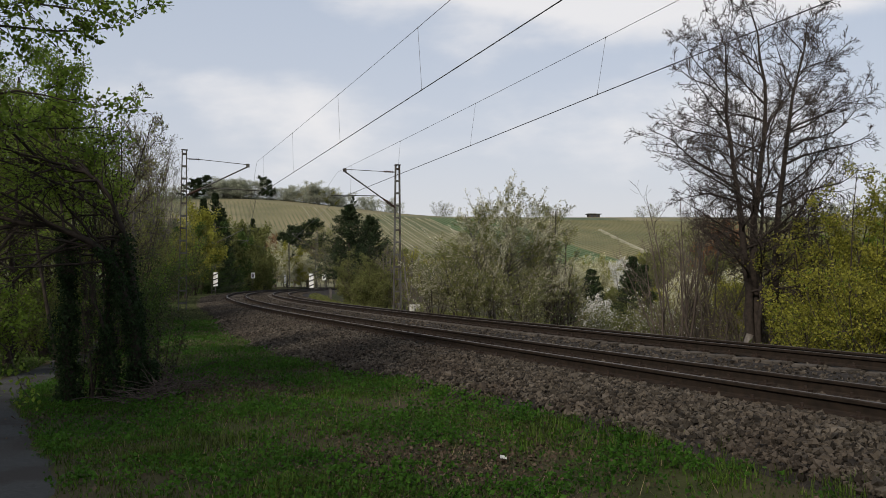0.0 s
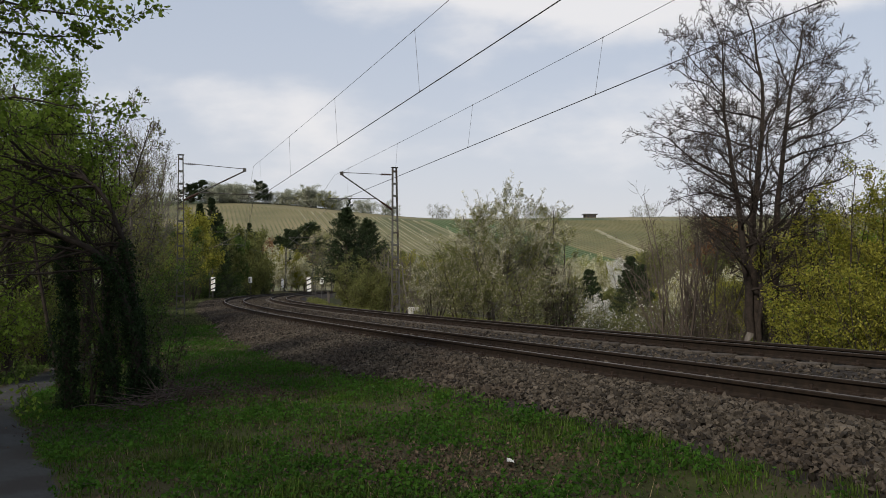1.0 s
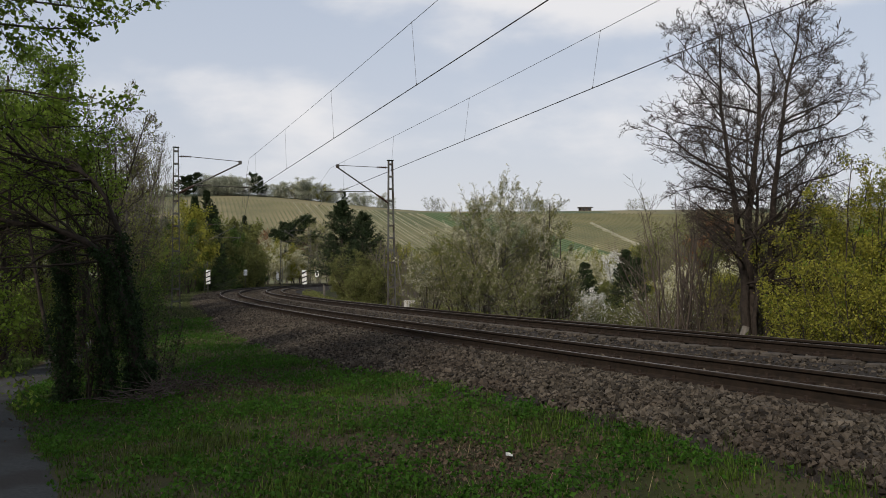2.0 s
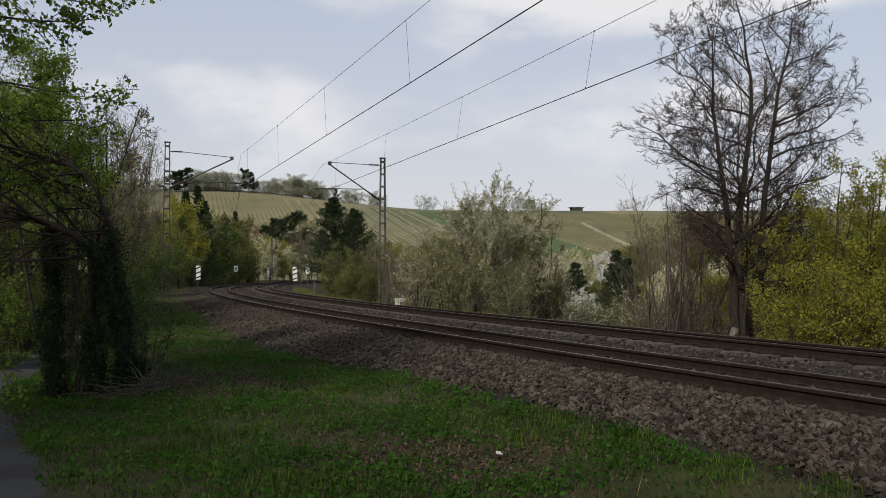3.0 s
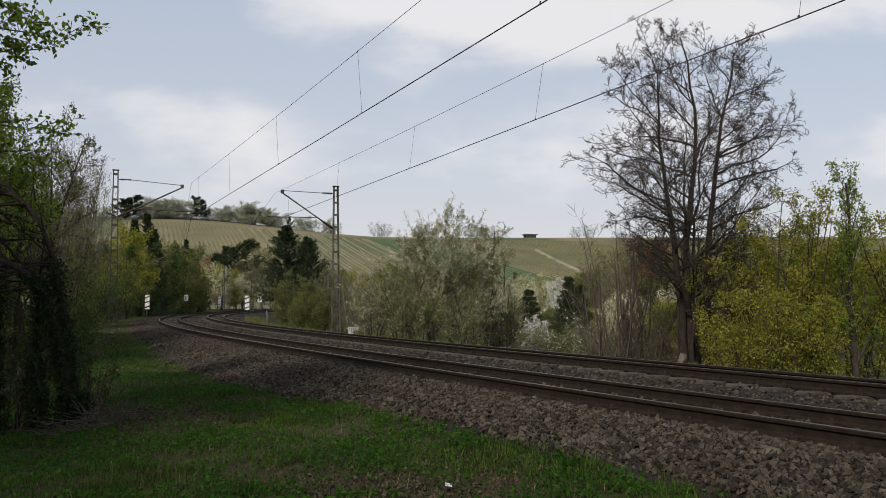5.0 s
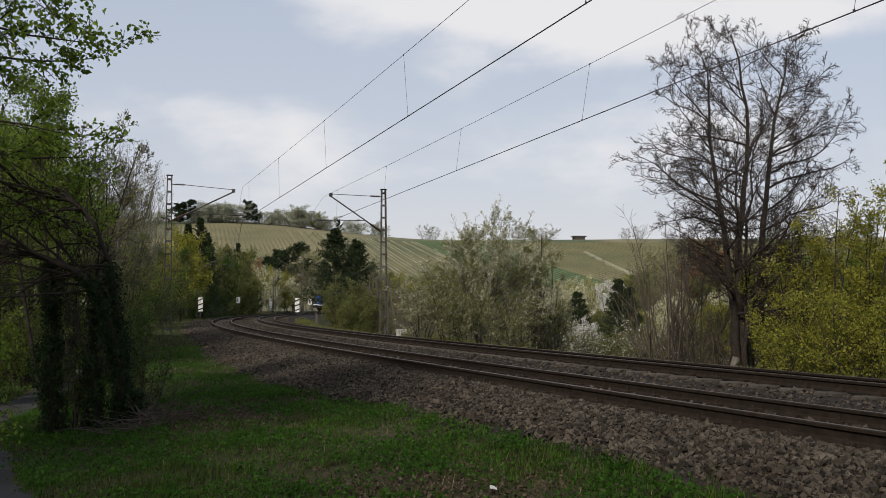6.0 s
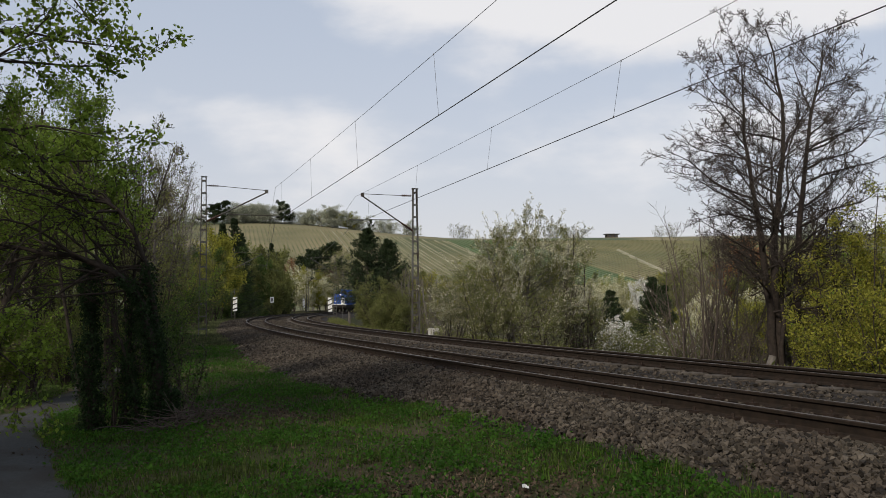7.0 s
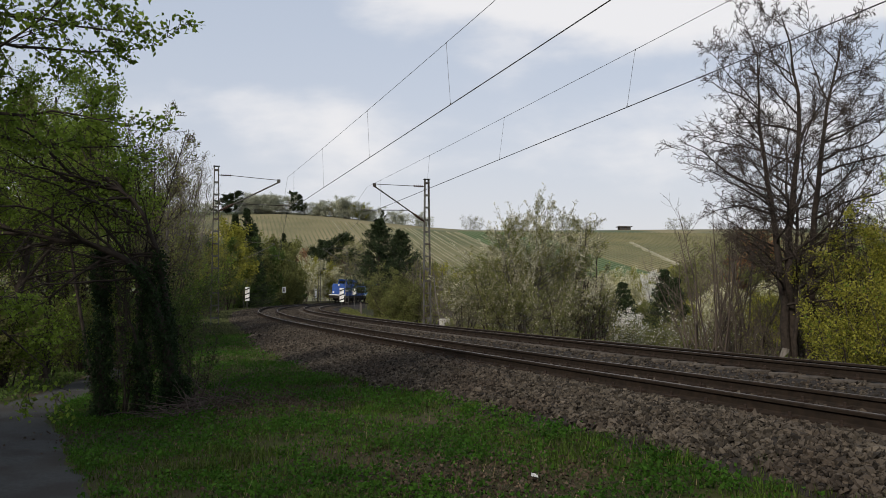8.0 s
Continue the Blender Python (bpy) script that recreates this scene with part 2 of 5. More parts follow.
# ---------------------------------------------------------------- the line of the railway
STEP = 0.5
S = np.arange(-90.0, 300.0, STEP)
S_BEND = np.minimum(S, 150.0)
TURN = np.radians(19.756) - (0.0031443 * S_BEND + 0.5 * 2.26e-5 * S_BEND ** 2) - (S - S_BEND) * 0.0065
RX, RY = np.cumsum(-np.sin(TURN)) * STEP, np.cumsum(np.cos(TURN)) * STEP
ZERO = int(np.argmin(abs(S)))
RX, RY = RX - RX[ZERO] - 9.745, RY - RY[ZERO] + 40.0
RAIL_Z, CANT, SPACING, FAR_CANT = 0.541, 0.063, 3.909, 0.092
FOOT = 0.172                        # rail height
BED = RAIL_Z - FOOT - 0.03          # top of the ballast


def on_line(s, off, z):
    """Places at s along the outer near rail, off metres to its right, at height z."""
    x, y, a = np.interp(s, S, RX), np.interp(s, S, RY), np.interp(s, S, TURN)
    return np.stack(np.broadcast_arrays(x + np.cos(a) * off, y + np.sin(a) * off, z), -1)


def line_coords(x, y):
    """s and offset of places in the plan."""
    x, y = np.asarray(x, float).ravel(), np.asarray(y, float).ravel()
    s, o = np.empty(len(x)), np.empty(len(x))
    px, py, pa, ps = RX[::2], RY[::2], TURN[::2], S[::2]
    for k in range(0, len(x), 20000):
        dx, dy = x[k:k + 20000, None] - px, y[k:k + 20000, None] - py
        i = np.argmin(dx ** 2 + dy ** 2, 1)
        j = np.arange(len(i))
        s[k:k + 20000] = ps[i] + (-np.sin(pa[i]) * dx[j, i] + np.cos(pa[i]) * dy[j, i])
        o[k:k + 20000] = np.cos(pa[i]) * dx[j, i] + np.sin(pa[i]) * dy[j, i]
    return s, o


def smooth01(v):
    v = np.clip(v, 0, 1)
    return v * v * (3 - 2 * v)


def wave(x, y, size):
    """Gentle unevenness, some sines."""
    x, y = x / size, y / size
    return (np.sin(x * 1.3 + 1.7 * np.sin(y * 0.9)) + np.sin(y * 1.7 + 1.3 * np.sin(x * 1.1 + 2)) + 0.6 * np.sin(2.3 * x - 1.9 * y)) / 2.6


PATH_S = (-45.0, -33.0, -30.5, -25.5, -23.4, -20.0, -15.0, -8.0)      # stations of the footpath's edges
PATH_IN = (-6.45, -6.68, -6.91, -7.49, -7.32, -6.98, -6.5, -6.4)
PATH_OUT = (-8.4, -8.5, -8.65, -8.8, -8.55, -8.05, -7.6, -7.6)


def path_in(s):
    return np.interp(s, PATH_S, PATH_IN)


def path_out(s):
    return np.interp(s, PATH_S, PATH_OUT)


def toe(s):
    """Offset at which the ballast slope meets the ground."""
    return -1.42 - 0.30 * smooth01((s + 34.0) / 4.0) - 0.75 * smooth01((s + 30.0) / 7.0) + 0.60 * smooth01((s + 16.0) / 10.0) + 0.08 * np.sin(s * 1.9) + 0.05 * np.sin(s * 4.3 + 1)


def open_ground(x, y, s, o):
    """Height of the land without the ballast."""
    d = np.clip(y - 6, 0, 60)
    low = -0.045 * d
    bank = 0.004 * d
    near = bank + (low - bank) * smooth01((-o - 4.2) / 2.4)
    near = near + np.clip(-o - 9.2, 0, 14) * 0.22
    near = near + 0.03 * wave(x, y, 1.3) * (smooth01((-o - 2.5) / 1.0)) * (1 - smooth01((-o - 6.0) / 0.5) + smooth01((-o - 9.2) / 1.0))
    near = near + 0.13 * smooth01((o + 2.9) / 1.2) * smooth01((-27.0 - s) / 4.0)
    far = 0.1 - 1.5 * smooth01((o - 7.0) / 4.5) - 1.2 * smooth01((o - 12) / 40)
    z = np.where(o < 2.5, near, far)
    ridge = 44 + 14 * smooth01((-x + 10) / 150) + 1.2 * wave(x, y, 60)
    up = smooth01((y - 245) / 300) * 0.75 + 0.25 * np.clip((y - 245) / 255, 0, 1)
    z = z + np.clip(up, 0, 1) * ridge - 30 * smooth01((y - 540) / 500) * (y > 540)
    return z


def ground_z(x, y):
    x, y = np.atleast_1d(np.asarray(x, float)), np.atleast_1d(np.asarray(y, float))
    s, o = line_coords(x, y)
    return open_ground(x, y, s, o)


def land(x, y):
    return float(ground_z(x, y)[0])


def make_ground():
    def axis(lo, a, b, hi, fine):
        out = list(np.arange(a, b + 1e-6, fine))
        step, v = fine, b
        while v < hi:
            step *= 1.09
            v += step
            out.append(v)
        step, v = fine, a
        while v > lo:
            step *= 1.12
            v -= step
            out.insert(0, v)
        return np.array(out)
    xs, ys = axis(-3200, -28, 26, 3200, 0.4), axis(-1500, -6, 60, 4200, 0.4)
    X, Y = np.meshgrid(xs, ys)
    s, o = line_coords(X, Y)
    z = open_ground(X.ravel(), Y.ravel(), s, o)
    under = smooth01((o - toe(s)) / 0.5) * (1 - smooth01((o - 7.4) / 0.8))
    z = z - under * (0.25 + 0.6 * smooth01((Y.ravel() - 60) / 60))
    i = np.arange(X.size).reshape(X.shape)
    f = np.stack([i[:-1, :-1], i[:-1, 1:], i[1:, 1:], i[1:, :-1]], -1).reshape(-1, 4)
    me = mesh_of("ground", np.stack([X.ravel(), Y.ravel(), z], 1), f, M["ground"], True)
    me.materials.append(M["hill"])
    me.polygons.foreach_set("material_index", (Y.ravel()[f[:, 0]] > 215).astype(np.int32))
    ob = put("ground", me)
    tagged(ob, "uneven grassy ground with bare soil beside the railway", "ground", kind="structure")


make_ground()


def make_ballast():
    s = np.arange(-60, 240, 0.5)
    prof = []
    foot = toe(s)
    for o, z in ((-2.55, None), (-2.1, None), (-0.95, BED + 0.01), (-0.6, BED + 0.035), (0.0, BED), (0.75, BED - CANT / 2), (2.1, BED - CANT), (2.7, BED - 0.09), (3.3, BED), (4.65, BED - 0.045),
                 (6.0, BED - 0.09), (6.4, BED - 0.11), (8.0, None)):
        p = on_line(s, foot - 0.45 if o == -2.55 else foot if o == -2.1 else o, 0.0)
        if z is None:
            g = ground_z(p[:, 0], p[:, 1])
            p[:, 2] = g + (0.10 if o == -2.1 else -0.04 if o < 0 else -0.3)
        else:
            p[:, 2] = z
        prof.append(p)
    ob = put("ballast_bed", strip("ballast_bed", prof, M["ballast"], smooth=True))
    tagged(ob, "grey-brown bed of crushed stone under both tracks", "track bed", kind="structure")


make_ballast()


def make_path():
    s = np.arange(-60, 40, 0.5)
    rows = []
    for k in range(9):
        ragged = 0.06 * np.sin(s * 1.7) + 0.04 * np.sin(s * 4.1) if k in (0, 8) else 0
        p = on_line(s, path_out(s) + (path_in(s) - path_out(s)) * k / 8 + ragged, 0.0)
        p[:, 2] = ground_z(p[:, 0], p[:, 1]) + (0.012 if 0 < k < 8 else 0.0) + 0.015 * math.sin(k / 8 * math.pi)
        rows.append(p)
    ob = put("footpath", strip("footpath", rows, M["asphalt"], smooth=True))
    tagged(ob, "narrow grey asphalt footpath along the embankment", "path", kind="structure")


make_path()


# ---------------------------------------------------------------- tracks
RAIL_PROFILE = [(-0.075, 0.0), (-0.075, 0.012), (-0.02, 0.03), (-0.009, 0.045), (-0.009, 0.118), (-0.034, 0.132), (-0.036, 0.160), (-0.028, 0.171),
                (0.028, 0.171), (0.036, 0.160), (0.034, 0.132), (0.009, 0.118), (0.009, 0.045), (0.02, 0.03), (0.075, 0.012), (0.075, 0.0)]


def rail(parent, off, z):
    s = np.arange(-60, 240, 0.5)
    rows = [on_line(s, off + u, z - FOOT + w) for u, w in RAIL_PROFILE]
    me = strip("rail", rows, M["rust"], closed=True)
    me.materials.append(M["rail_top"])
    n = len(s) - 1
    idx = np.zeros(len(me.polygons), np.int32)
    idx[7 * n:8 * n] = 1
    me.polygons.foreach_set("material_index", idx)
    put("rail", me, parent, "rusty steel rail with a worn bright head")


def sleeper_mesh():
    bm = bmesh.new()
    box(bm, -1.3, 1.3, -0.13, 0.13, -0.2, 0.0)
    for v in bm.verts:
        if v.co.z > -0.01:
            v.co.y *= 0.82
            v.co.x *= 0.985
    bmesh.ops.bevel(bm, geom=[e for e in bm.edges if all(v.co.z > -0.01 for v in e.verts)], offset=0.02, segments=1, affect="EDGES")
    me = bpy.data.meshes.new("sleeper")
    bm.to_mesh(me)
    bm.free()
    me.materials.append(M["sleeper"])
    return me


def clip_mesh():
    bm = bmesh.new()
    for x in (-0.11, 0.11):
        box(bm, x - 0.045, x + 0.045, -0.07, 0.07, 0.0, 0.035)
        rod(bm, (x, 0, 0.03), (x, 0, 0.075), 0.02, sides=6)
    me = bpy.data.meshes.new("rail_clip")
    bm.to_mesh(me)
    bm.free()
    me.materials.append(M["clip"])
    return me


def make_track(near_off, z_left, cant, label):
    t = thing("railway_track", Matrix(), label, "railway track", "double railway line")
    rail(t, near_off, z_left)
    rail(t, near_off + 1.5, z_left - cant)
    return t


NEAR = make_track(0.0, RAIL_Z, CANT, "near railway track with rusty rails on crushed stone")
FAR = make_track(SPACING, RAIL_Z - 0.005, FAR_CANT, "parallel railway track with rusty rails and concrete sleepers")


def lay_sleepers(track, off, z_left, cant):
    sm, cm = sleeper_mesh(), clip_mesh()
    tilt = math.degrees(math.atan2(cant, 1.5))
    rest_v, rest_f, count = [], [], 0
    base = np.array([v.co for v in sm.vertices])
    quads = [list(p.vertices) for p in sm.polygons]
    for k in range(int((240 + 36) / 0.62)):
        s = -36 + 0.62 * k
        p = on_line(s, off + 0.75, z_left - cant / 2 - FOOT - 0.004)
        a = math.degrees(float(np.interp(s, S, TURN)))
        m = pose(*[float(v) for v in p], 0, tilt, a)
        if k < 170:
            ob = put("sleeper", sm, track)
            ob.matrix_basis = m
            for side in (-0.75, 0.75):
                c = put("rail_clip", cm, ob)
                c.matrix_basis = pose(side, 0, 0.004)
        else:
            rest_v.append(np.array([m @ Vector(v) for v in base]))
            rest_f += [[i + count for i in q] for q in quads]
            count += len(base)
    if rest_v:
        me = bpy.data.meshes.new("far_sleepers")
        me.from_pydata(np.concatenate(rest_v).tolist(), [], rest_f)
        me.materials.append(M["sleeper"])
        tagged(put("far_sleepers", me, track), kind="stuff")


# ---------------------------------------------------------------- overhead line
def lattice_mast(s, off, side, height, arm, label):
    """Ladder-like steel mast; side +1: its arm reaches to the right of the line, -1: to the left. arm: reach, top, tip, foot, tube, wire heights."""
    base = on_line(s, off, 0.0)
    z0 = max(land(base[0], base[1]), -0.35)
    a = math.degrees(float(np.interp(s, S, TURN)))
    t = thing("catenary_mast", pose(float(base[0]), float(base[1]), z0, 0, 0, a + (0 if side > 0 else 180)), label, "catenary mast", "masts of the overhead line")
    h = height - z0
    bm = bmesh.new()
    box(bm, -0.38, 0.38, -0.35, 0.35, -0.5, 0.05, 0.03)
    part("foundation", bm, M["sleeper"], t, "weathered concrete foundation block")

    def half(z):
        return 0.19 - 0.09 * z / h
    for u in (-1, 1):
        bm = bmesh.new()
        for w in (-1, 1):
            v0, v1 = half(0), half(h)
            vs = [bm.verts.new(c) for c in ((u * v0 - .025, w * .08 - .012, 0), (u * v0 + .025, w * .08 - .012, 0), (u * v0 + .025, w * .08 + .012, 0), (u * v0 - .025, w * .08 + .012, 0),
                                            (u * v1 - .025, w * .08 - .012, h), (u * v1 + .025, w * .08 - .012, h), (u * v1 + .025, w * .08 + .012, h), (u * v1 - .025, w * .08 + .012, h))]
            for q in ((0, 3, 2, 1), (4, 5, 6, 7), (0, 1, 5, 4), (1, 2, 6, 5), (2, 3, 7, 6), (3, 0, 4, 7)):
                bm.faces.new([vs[i] for i in q])
        vs = [(u * half(0), 0, 0), (u * half(h), 0, h)]
        for k in range(24):
            za, zb = h * k / 24, h * (k + 1) / 24
            xa = u * half((za + zb) / 2) + u * 0.02
            box(bm, xa - 0.006, xa + 0.006, -0.08, 0.08, za, zb)
        part("mast_leg", bm, M["mast"], t)
    n = max(6, int(h / 0.62))
    for k in range(n):
        z = h * (k + 0.7) / n
        w = half(z)
        for y in (-0.096, 0.096):
            bm = box(bmesh.new(), -w - 0.02, w + 0.02, y - 0.006, y + 0.006, z - 0.04, z + 0.04)
            part("batten_plate", bm, M["mast"], t)
    bm = bmesh.new()
    box(bm, -half(h) - .06, half(h) + .06, -0.14, 0.14, h, h + 0.03, 0.008)
    part("mast_cap", bm, M["mast"], t)
    reach, top, tip, foot, tube, wire = arm
    x0 = half(top - z0)
    ins = part("insulator", insulator(x0 + 0.10, x0 + 0.62, top - z0), M["insulator"], t, "ribbed brown insulator")
    bm = bmesh.new()
    rod(bm, (x0, 0, top - z0), (x0 + 0.12, 0, top - z0), 0.02)
    rod(bm, (x0 + 0.6, 0, top - z0), (reach, 0, tip - z0), 0.016)
    part("tie_rod", bm, M["mast"], t)
    bm = bmesh.new()
    k = 0.24
    px, pz = x0 + (reach - x0) * k, foot - z0 + (tip - 0.1 - foot) * k
    rod(bm, (px, 0, pz), (reach + 0.06, 0, tip - 0.08 - z0), 0.036)
    box(bm, reach - 0.07, reach + 0.09, -0.05, 0.05, tip - 0.14 - z0, tip + 0.04 - z0, 0.01)
    part("cantilever_tube", bm, M["mast"], t)
    bm = bmesh.new()
    rod(bm, (x0, 0, foot - z0), (px, 0, pz), 0.05)
    for j in range(5):
        q = 0.25 + 0.12 * j
        c = Vector((x0, 0, foot - z0)).lerp(Vector((px, 0, pz)), q)
        d = (Vector((px, 0, pz)) - Vector((x0, 0, foot - z0))).normalized() * 0.018
        rod(bm, c - d, c + d, 0.085)
    part("insulator", bm, M["insulator"], t)
    bm = bmesh.new()
    e = 1.35 * (tube - z0 - (foot - z0)) / max(0.3, tip - foot)
    rod(bm, (x0 + (reach - x0) * min(0.75, max(0.1, (tube - foot) / (tip - foot))), 0, tube - z0), (reach + 0.7, 0, tube - 0.05 - z0), 0.022)
    rod(bm, (reach + 0.2, 0, tube - z0 - 0.04), (reach + 0.2, 0, tube - z0 - 0.16), 0.012)
    part("registration_arm", bm, M["mast"], t)
    bm = bmesh.new()
    rod(bm, (reach + 0.65, 0, tube - 0.05 - z0), (reach - 0.25, 0, wire + 0.02 - z0), 0.012)
    part("steady_arm", bm, M["mast"], t)
    return t


def insulator(x0, x1, z):
    bm = bmesh.new()
    rod(bm, (x0, 0, z), (x1, 0, z), 0.025)
    for k in range(5):
        x = x0 + (x1 - x0) * (k + 0.5) / 5
        rod(bm, (x - 0.012, 0, z), (x + 0.012, 0, z), 0.07, 0.05, sides=10)
    return bm


MAST_S = (1.0, 52.0, 103.0)
for k, s in enumerate(MAST_S):
    lattice_mast(s, -3.04, 1, 8.23, (3.1, 7.8, 7.65, 5.95, 6.38, 5.98), "grey lattice steel mast carrying the overhead wire of the near track")
    lattice_mast((-1.5, 54.5, 105.0)[k], (7.33, 8.3, 8.5)[k], -1, 7.64, (2.75, 7.28, 7.3, 5.45, 6.02, 5.9), "grey lattice steel mast beside the far track")


def wire_along(name, pts, r, sides=5):
    """A thin round wire through points."""
    pts = np.asarray(pts, float)
    t = np.gradient(pts, axis=0)
    t /= np.linalg.norm(t, axis=1)[:, None]
    side = np.cross(t, (0, 0, 1.0))
    side /= np.linalg.norm(side, axis=1)[:, None] + 1e-9
    up = np.cross(side, t)
    rows = [pts + r * (math.cos(a) * side + math.sin(a) * up) for a in np.arange(sides) / sides * 2 * math.pi]
    return strip(name, rows, M["wire"], closed=True, smooth=True)


def overhead_line(anchors, contact_z, top_z, sag_z, drop_phase, first, label, slant):
    """A contact wire with its messenger wire and droppers, straight from support to support."""
    t = thing("overhead_wire", Matrix(), label, "overhead wire", "overhead line")
    con, mes, drops = [], [], []
    for k, (a, b) in enumerate(zip(anchors[:-1], anchors[1:])):
        a, b = np.array(a, float), np.array(b, float)
        length = np.linalg.norm(b - a)
        n = 30
        for j in range(n + (k == len(anchors) - 2)):
            u = j / n
            p = a + (b - a) * u
            con.append((*p, contact_z))
            mes.append((p[0] + slant * 4 * u * (1 - u), p[1], sag_z + (top_z - sag_z) * (2 * u - 1) ** 2))
        m = max(2, int(length / 7.3))
        for j in range(m):
            u = (j + drop_phase) / m
            p = a + (b - a) * u
            drops.append(((p[0], p[1], contact_z), (p[0] + slant * 4 * u * (1 - u), p[1], sag_z + (top_z - sag_z) * (2 * u - 1) ** 2)))
    put("contact_wire", wire_along("contact_wire", con, 0.011), t)
    put("messenger_wire", wire_along("messenger_wire", mes, 0.0062), t)
    for a, b in drops:
        bm = bmesh.new()
        rod(bm, a, b, 0.004, sides=5)
        box(bm, a[0] - .009, a[0] + .009, a[1] - .02, a[1] + .02, a[2] - .01, a[2] + .035)
        box(bm, b[0] - .008, b[0] + .008, b[1] - .02, b[1] + .02, b[2] - .025, b[2] + .012)
        part("dropper", bm, M["wire"], t)


def wire_anchor(s, off):
    p = on_line(s, off, 0.0)
    return float(p[0]), float(p[1])


overhead_line([(15.1, -21.0), (-9.4, 40.3), wire_anchor(52, 0.6), wire_anchor(103, 0.9), wire_anchor(160, 0.7)], 5.96, 7.7, 7.36, 0.72, 0, "thin dark contact wire of the near track hung from droppers", -0.1)
overhead_line([(18.6, -20.5), (-5.45, 41.2), wire_anchor(55, 4.8), wire_anchor(106, 4.5), wire_anchor(160, 4.7)], 5.90, 7.3, 7.22, 0.64, 0, "thin dark contact wire of the far track hung from droppers", 0.22)


# ---------------------------------------------------------------- plants: growth in arrays
def unit(v):
    return v / (np.linalg.norm(v, axis=-1, keepdims=True) + 1e-9)


def shoot(rng, pos, way, length, rad, points, wob, lift, taper=0.25):
    """Crooked shoots from pos: arrays (n, points, 3) and radii (n, points)."""
    n = len(pos)
    out = np.empty((n, points, 3))
    out[:, 0] = pos
    d = unit(way)
    step = (length / (points - 1))[:, None]
    for k in range(1, points):
        d = unit(d + rng.normal(0, wob, (n, 3)) + np.array((0, 0, lift)))
        out[:, k] = out[:, k - 1] + d * step
    r = np.maximum(rad[:, None] * np.linspace(1, taper, points), 0.004)
    return out, r


def fork(rng, parent, per, t0, t1, ratio, angle, wob, lift, points, thin=0.55, taper=0.25, taper_len=0.55, flat=1.0):
    """Side shoots of all the parents."""
    pts, rad = parent
    n, k = pts.shape[:2]
    i = np.repeat(np.arange(n), per)
    t = (np.tile(np.arange(per), n) + rng.random(n * per)) / per * (t1 - t0) + t0
    f = t * (k - 1)
    j = np.minimum(f.astype(int), k - 2)
    w = (f - j)[:, None]
    pos = pts[i, j] * (1 - w) + pts[i, j + 1] * w
    r0 = rad[i, j] * (1 - w[:, 0]) + rad[i, j + 1] * w[:, 0]
    tan = unit(pts[i, j + 1] - pts[i, j])
    side = rng.normal(0, 1, (n * per, 3)) * np.array((1, 1, flat))
    side = unit(side - (side * tan).sum(1, keepdims=True) * tan)
    a = np.radians(angle) * rng.uniform(0.7, 1.25, n * per)
    way = np.cos(a)[:, None] * tan + np.sin(a)[:, None] * side
    plen = np.linalg.norm(np.diff(pts, axis=1), axis=2).sum(1)[i]
    length = plen * ratio * (1 - taper_len * t) * rng.uniform(0.65, 1.3, n * per)
    return shoot(rng, pos, way, length, np.minimum(r0 * 0.9, r0 * thin * rng.uniform(0.8, 1.15, n * per)), points, wob, lift, taper)


def tubes(groups, sides):
    """Verts and quads of tapering tubes."""
    V, Q, base = [], [], 0
    for (pts, rad), m in zip(groups, sides):
        n, k = pts.shape[:2]
        tan = unit(np.gradient(pts, axis=1))
        ref = np.where(abs(tan[..., 2:3]) > 0.9, np.array((1.0, 0, 0)), np.array((0, 0, 1.0)))
        a = unit(np.cross(tan, ref))
        b = np.cross(tan, a)
        ang = np.arange(m) / m * 2 * math.pi
        ring = pts[:, :, None] + rad[:, :, None, None] * (np.cos(ang)[:, None] * a[:, :, None] + np.sin(ang)[:, None] * b[:, :, None])
        idx = base + np.arange(n * k * m).reshape(n, k, m)
        nxt = np.roll(idx, -1, 2)
        Q.append(np.stack([idx[:, :-1], nxt[:, :-1], nxt[:, 1:], idx[:, 1:]], -1).reshape(-1, 4))
        V.append(ring.reshape(-1, 3))
        base += n * k * m
    return np.concatenate(V), np.concatenate(Q)


def along(rng, group, n, t0=0.2, t1=1.0):
    """n random places on the shoots, with their direction."""
    pts, _ = group
    i = rng.integers(0, len(pts), n)
    f = rng.uniform(t0, t1, n) * (pts.shape[1] - 1)
    j = np.minimum(f.astype(int), pts.shape[1] - 2)
    w = (f - j)[:, None]
    return pts[i, j] * (1 - w) + pts[i, j + 1] * w, unit(pts[i, j + 1] - pts[i, j])


def blades(rng, pos, size, jitter, long=1.6, droop=0.0, way=None, spread=1.0):
    """Small pointed leaves (folded rhombs) at the places."""
    n = len(pos)
    d = rng.normal(0, 1, (n, 3)) * spread
    if way is not None:
        d = d + way * 1.2
    d[:, 2] -= droop
    d = unit(d)
    side = unit(np.cross(d, rng.normal(0, 1, (n, 3))))
    nor = np.cross(d, side)
    s = (size * rng.uniform(0.6, 1.35, n))[:, None]
    p = pos + rng.normal(0, jitter, (n, 3))
    V = np.stack([p, p + d * s * long * 0.45 + side * s * 0.45 + nor * s * 0.12, p + d * s * long, p + d * s * long * 0.45 - side * s * 0.45 + nor * s * 0.12], 1)
    i = np.arange(n)[:, None] * 4
    return V.reshape(-1, 3), (i + np.array([[0, 1, 2, 3]])).reshape(-1, 4)


